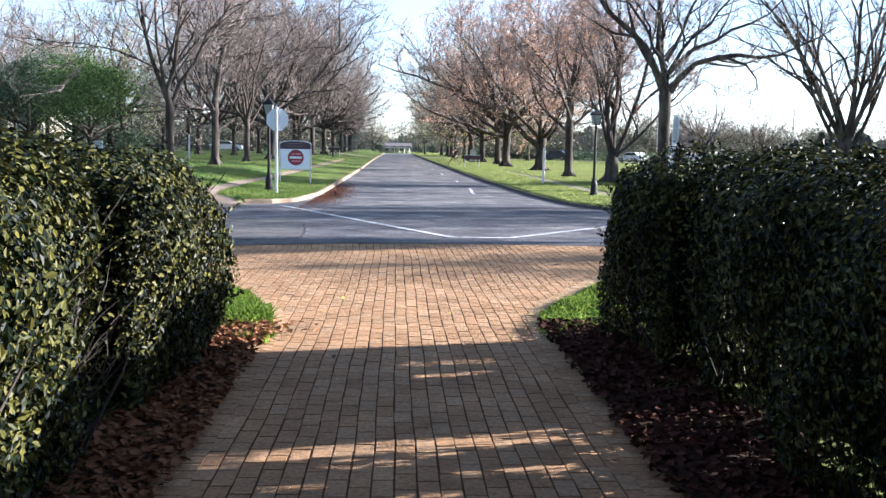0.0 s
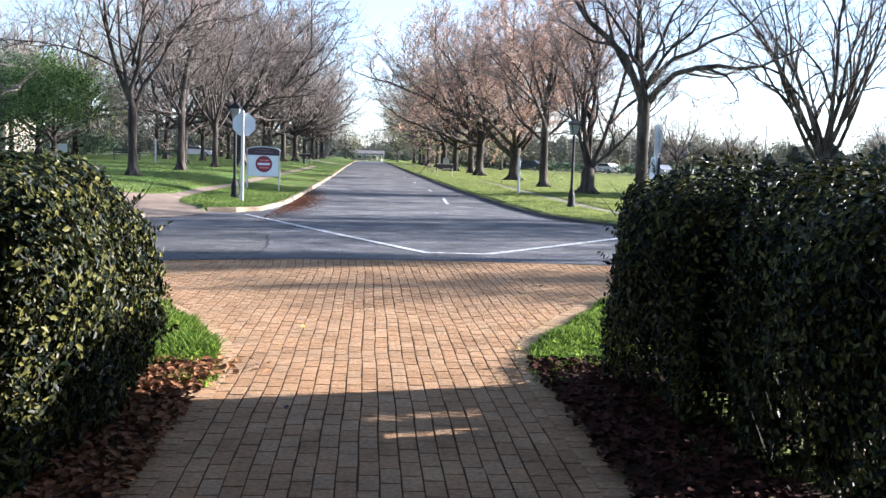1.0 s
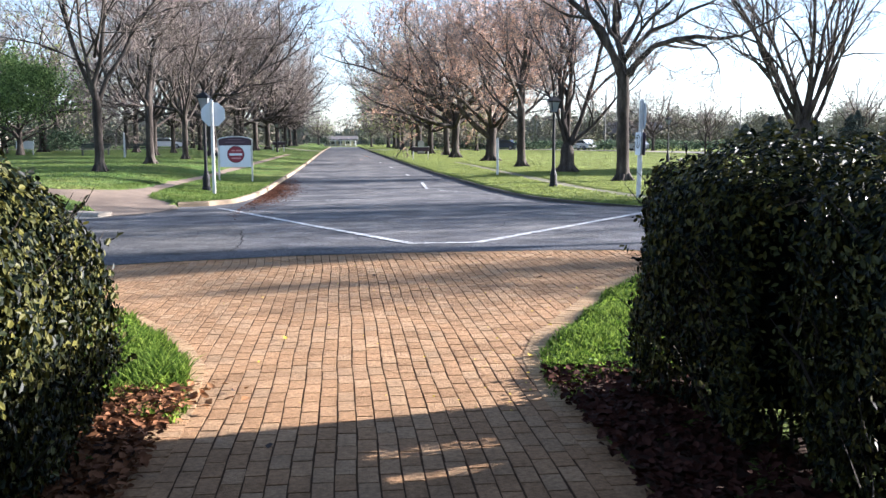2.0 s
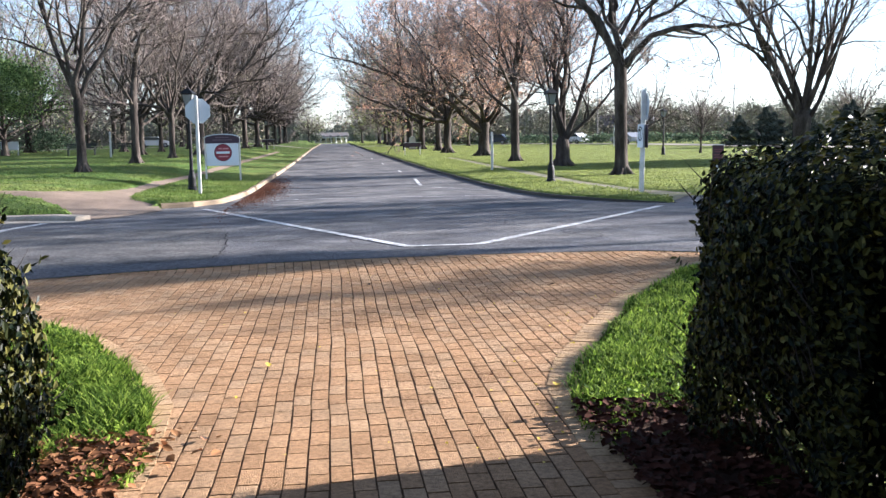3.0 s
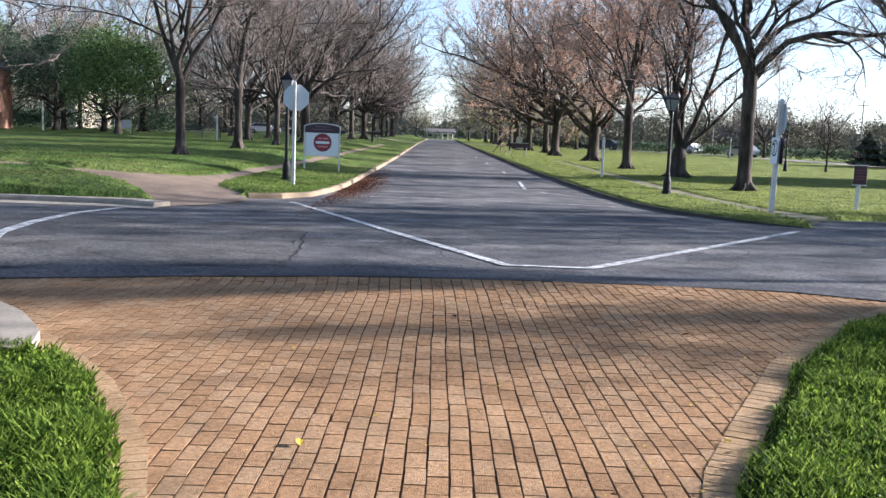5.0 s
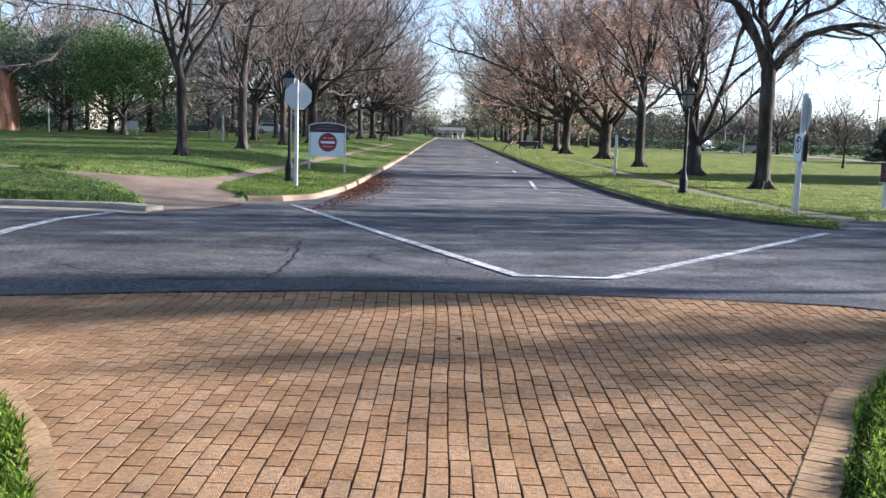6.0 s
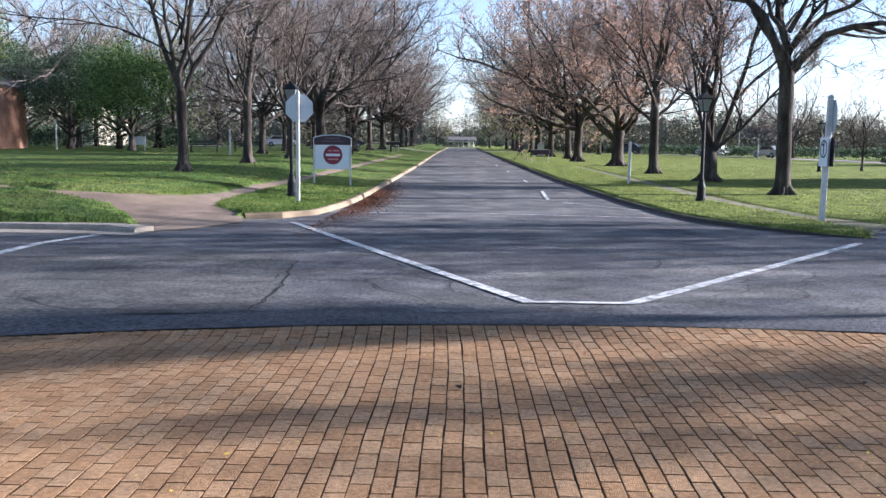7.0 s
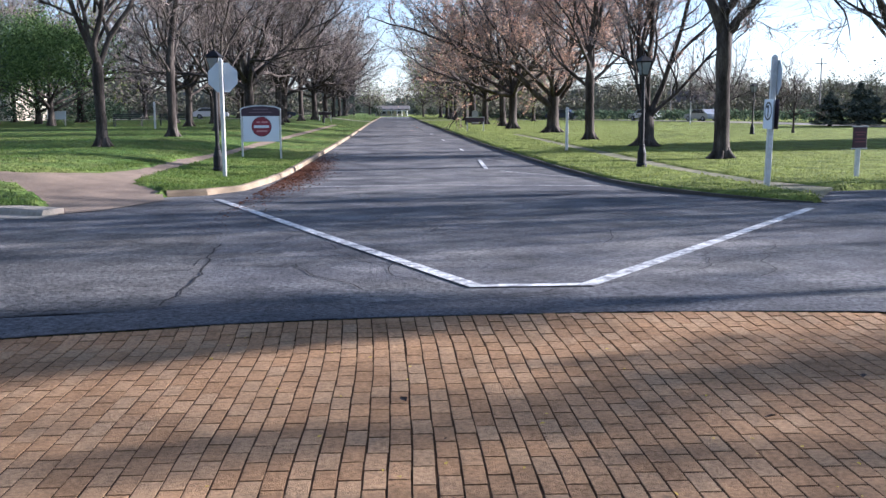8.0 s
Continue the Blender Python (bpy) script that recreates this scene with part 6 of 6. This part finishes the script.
def build_far():
    house(-44.0, 73, 10, 13, 9, 5.2, 8.6, M_HOUSEBRICK, "red brick house with white-trimmed gable beside green trees", True, ((-3.5, 1.6, 1.1, 1.6), (0, 1.6, 1.1, 1.6), (3.6, 1.6, 1.1, 1.6), (-3.5, 4.2, 1.0, 1.4), (0, 4.2, 1.0, 1.4), (3.6, 4.2, 1.0, 1.4)), True)
    house(-45.2, 113, -35, 5, 5, 3.6, 5.4, M_CREAM, "low cream house in sun behind green trees", False, ((-1.2, 1.7, 0.9, 1.3), (1.2, 1.7, 0.9, 1.3)))
    house(-0.9, 250, 0, 8.6, 8, 1.7, 2.5, M_CREAM, "long white pillared building closing the avenue", False, tuple((-4 + 2 * k, 1.3, 1.0, 1.4) for k in range(5)), False, 7)
    house(50, 152, -20, 9, 8, 2.4, 4.2, M_CREAM, "pale house with a grey roof across the green", False, ((-3, 1.6, 1.1, 1.4), (0.5, 1.6, 1.1, 1.4), (3.5, 1.6, 1.1, 1.4)))
    tagged(part("side_street", ribbon([(46, 30), (42, 66), (38, 104), (30, 128), (13, 138), (3.5, 140)], 5.5, lawn_z, 0.03), M_CONCRETE), "pale side street along the green's far edge", "road", kind="structure")
    tagged(part("side_street", ribbon([(-3.2, 127), (-20, 122), (-60, 112)], 5.0, lawn_z, 0.03), M_CONCRETE), "pale side street behind the trees", "road", kind="structure")
    for x, y, turn, p, label in ((-24, 122, 5, M_CARWHITE, "white car parked behind the trees"), (-15.5, 124, 8, M_CARDARK, "dark blue car parked behind the trees"),
                                 (33, 121, 120, M_CARWHITE, "white car parked across the green"), (37, 110, 110, M_CARSILVER, "silver car parked across the green"), (24, 133, 150, M_CARDARK, "dark blue car parked across the green")):
        car(x, y, turn, p, label)
    for x, y, h in ((35.5, 118, 7.5), (47, 100, 7.0)):
        t = thing("utility_pole", pose(x, y, float(lawn_z(x, y))), "weathered timber utility pole with a crossarm", "utility pole", "utility poles")
        s = Shape()
        s.lathe(0, 0, [(0.10, -0.1), (0.09, 1.0), (0.065, h)], 10)
        part("pole", s, M_TIMBER, t)
        s = Shape()
        s.box(0, 0.12, h - 0.6, 1.3, 0.08, 0.08, 0.01)
        part("crossarm", s, M_TIMBER, t)
    # clipped dark bushes flanking the avenue's end
    rng = random.Random(4)
    for x, y, r in ((-4.6, 226, 1.6), (5.2, 226, 1.6), (-9, 228, 1.3), (9, 228, 1.3)):
        t = thing("bush", pose(x, y, float(lawn_z(x, y))), "dark rounded evergreen bush at the avenue's end", "bush", "avenue end bushes")
        s = Shape()
        leafy(rng, s, 0, 0, r * 0.8, r, r, r, 900, 0.16, 0.02)
        part("foliage", s, M_DARKFIR, t)
    # low hedge row along the far lawn
    s = Shape()
    for k in range(60):
        f = k / 59
        x, y = 14 + 34 * f, 150 - 52 * f
        leafy(rng, s, x, y, float(lawn_z(x, y)) + 0.6, 1.3, 1.0, 0.8, 170, 0.17, float(lawn_z(x, y)))
    tagged(part("shrub_row", s, M_DIMGREEN), "low dark shrubs along the far side street", "shrubs", kind="stuff")


# ------------------------------------------------------------------ bricks, laid lengthwise with wide joints


def brick_mesh(name, l, w, h=0.05, c=0.0022, d=0.0006):
    """One paver: five sides, the upper edges worn round."""
    a, b = w / 2, l / 2
    v = [(-a, -b, -h), (a, -b, -h), (a, b, -h), (-a, b, -h), (-a, -b, -d), (a, -b, -d), (a, b, -d), (-a, b, -d),
         (-a + c, -b + c, 0), (a - c, -b + c, 0), (a - c, b - c, 0), (-a + c, b - c, 0)]
    f = [(0, 1, 5, 4), (1, 2, 6, 5), (2, 3, 7, 6), (3, 0, 4, 7), (4, 5, 9, 8), (5, 6, 10, 9), (6, 7, 11, 10), (7, 4, 8, 11), (8, 9, 10, 11)]
    s = Shape()
    s.add(v, f)
    return s


def build_bricks():
    rng = random.Random(2)
    bed = [(1.0, -15.3), (1.0, -4.2), (1.13, -3.2), (1.37, -2.6), (1.72, -1.91), (2.44, -0.4), (3.5, 1.15), (4.3, 1.92), (5.6, 2.28)]
    bed += [(float(x), float(brick_edge(x)) + 0.01) for x in np.linspace(5.5, -6.5, 30)]
    bed += [(-5.2, 1.0), (-4.2, 0.8), (-3.6, 0.45), (-3.05, -0.2), (-2.83, -0.7), (-2.36, -1.4), (-1.82, -2.5), (-1.60, -3.2), (-1.42, -4.2), (-1.42, -15.3)]
    path = part("brick_path", sheet(bed, 0.4, lambda x, y: road_z(x, y) - (0.0034 if y < 1.9 else 0.009)), M_SAND)
    tagged(path, "path and flared apron of worn red-tan paving bricks", "brick paving", kind="structure")
    single = brick_mesh("brick", BRICK_L - 0.0115, BRICK_W - 0.0090)
    shared = single.mesh("brick", M_BRICK)
    rest = Shape()
    placed = []
    for col in range(-64, 58):
        x = (col + 0.5) * BRICK_W
        shift = (0.5 * (col % 2) + 0.10 * math.sin(col * 0.55)) * BRICK_L + rng.uniform(-0.016, 0.016)
        lo, hi = -15.1, float(brick_edge(x)) - 0.02
        row = math.floor((lo - shift) / BRICK_L)
        while True:
            y0 = shift + row * BRICK_L
            y1 = y0 + BRICK_L
            row += 1
            if y0 > hi - 0.05:
                break
            l0, l1 = y0, (hi if y1 > hi - 0.07 else y1)
            mid = (l0 + l1) / 2
            if l1 - l0 < 0.06 or mid < lo:
                continue
            if not (path_side(INNER_LEFT, mid) - 0.05 < x < path_side(INNER_RIGHT, mid) + 0.05):
                continue
            ph = col * 0.21
            sway = -0.040 * float(smooth01(1.9, 3.0, mid)) + 0.0045 * math.sin(2.3 * mid + ph) + 0.0022 * math.sin(5.9 * mid + 1.7 * ph)
            lean = -(0.0104 * math.cos(2.3 * mid + ph) + 0.013 * math.cos(5.9 * mid + 1.7 * ph))
            placed.append((x + sway + rng.gauss(0, 0.0012), mid, l1 - l0, rng.gauss(0, 0.0006), lean * 0.7 + 0.052 * float(smooth01(1.9, 2.5, mid)) + rng.gauss(0, 0.005)))
            if l1 == hi:
                break
    # border bricks set square to the path's sides
    border = []
    for rows, sign in ((INNER_RIGHT, 1), (INNER_LEFT, -1)):
        y = -15.1
        while y < 2.3:
            x = float(path_side(rows, y))
            slope = float(path_side(rows, y + 0.05) - path_side(rows, y - 0.05)) / 0.1
            ang = math.atan2(1, slope)
            stepy = 0.105 * math.sin(ang)
            if y < float(brick_edge(x)) - 0.1:
                nx, ny = math.sin(ang) * sign, -math.cos(ang) * sign
                border.append((x + nx * 0.055, y + ny * 0.055, ang - math.pi / 2, rng.gauss(0, 0.001)))
            y += stepy
    for x, y, length, dz, turn in placed:
        whole = abs(length - BRICK_L) < 0.001
        z = float(road_z(x, y)) + dz
        tilt = float(road_z(x, y + 0.05) - road_z(x, y - 0.05)) / 0.1
        if whole and -0.75 < x < 0.62 and -6.3 < y < -2.3:
            ob = new("brick", shared)
            ob.parent = path
            ob.location, ob.rotation_euler = (x, y, z), (math.atan(tilt), 0, turn)
        else:
            b = single if whole else brick_mesh("brick", length - 0.0115, BRICK_W - 0.0090)
            m = Matrix.Translation((x, y, z)) @ Matrix.Rotation(turn, 4, "Z") @ Matrix.Rotation(math.atan(tilt), 4, "X")
            rest.add([tuple(m @ Vector(v)) for v in b.v], b.f)
    edge = brick_mesh("brick", 0.196, 0.096)
    rim = Shape()
    for x, y, ang, dz in border:
        m = Matrix.Translation((x, y, float(road_z(x, y)) + 0.004 + dz)) @ Matrix.Rotation(ang + math.pi / 2, 4, "Z")
        (rim if y > -4.4 else rest).add([tuple(m @ Vector(v)) for v in edge.v], edge.f)
    part("border_bricks", rim, M_EDGE, path, "pale tan bricks set square to the edge", kind="stuff")
    part("paving_bricks", rest, M_BRICK, path, kind="stuff")


build_ground()
build_paving()
build_sky_blocker()
build_trees()
build_leafy_trees()
build_hedges()
build_signs()
build_street_furniture()
build_far()
build_grass()
build_litter()
build_bricks()
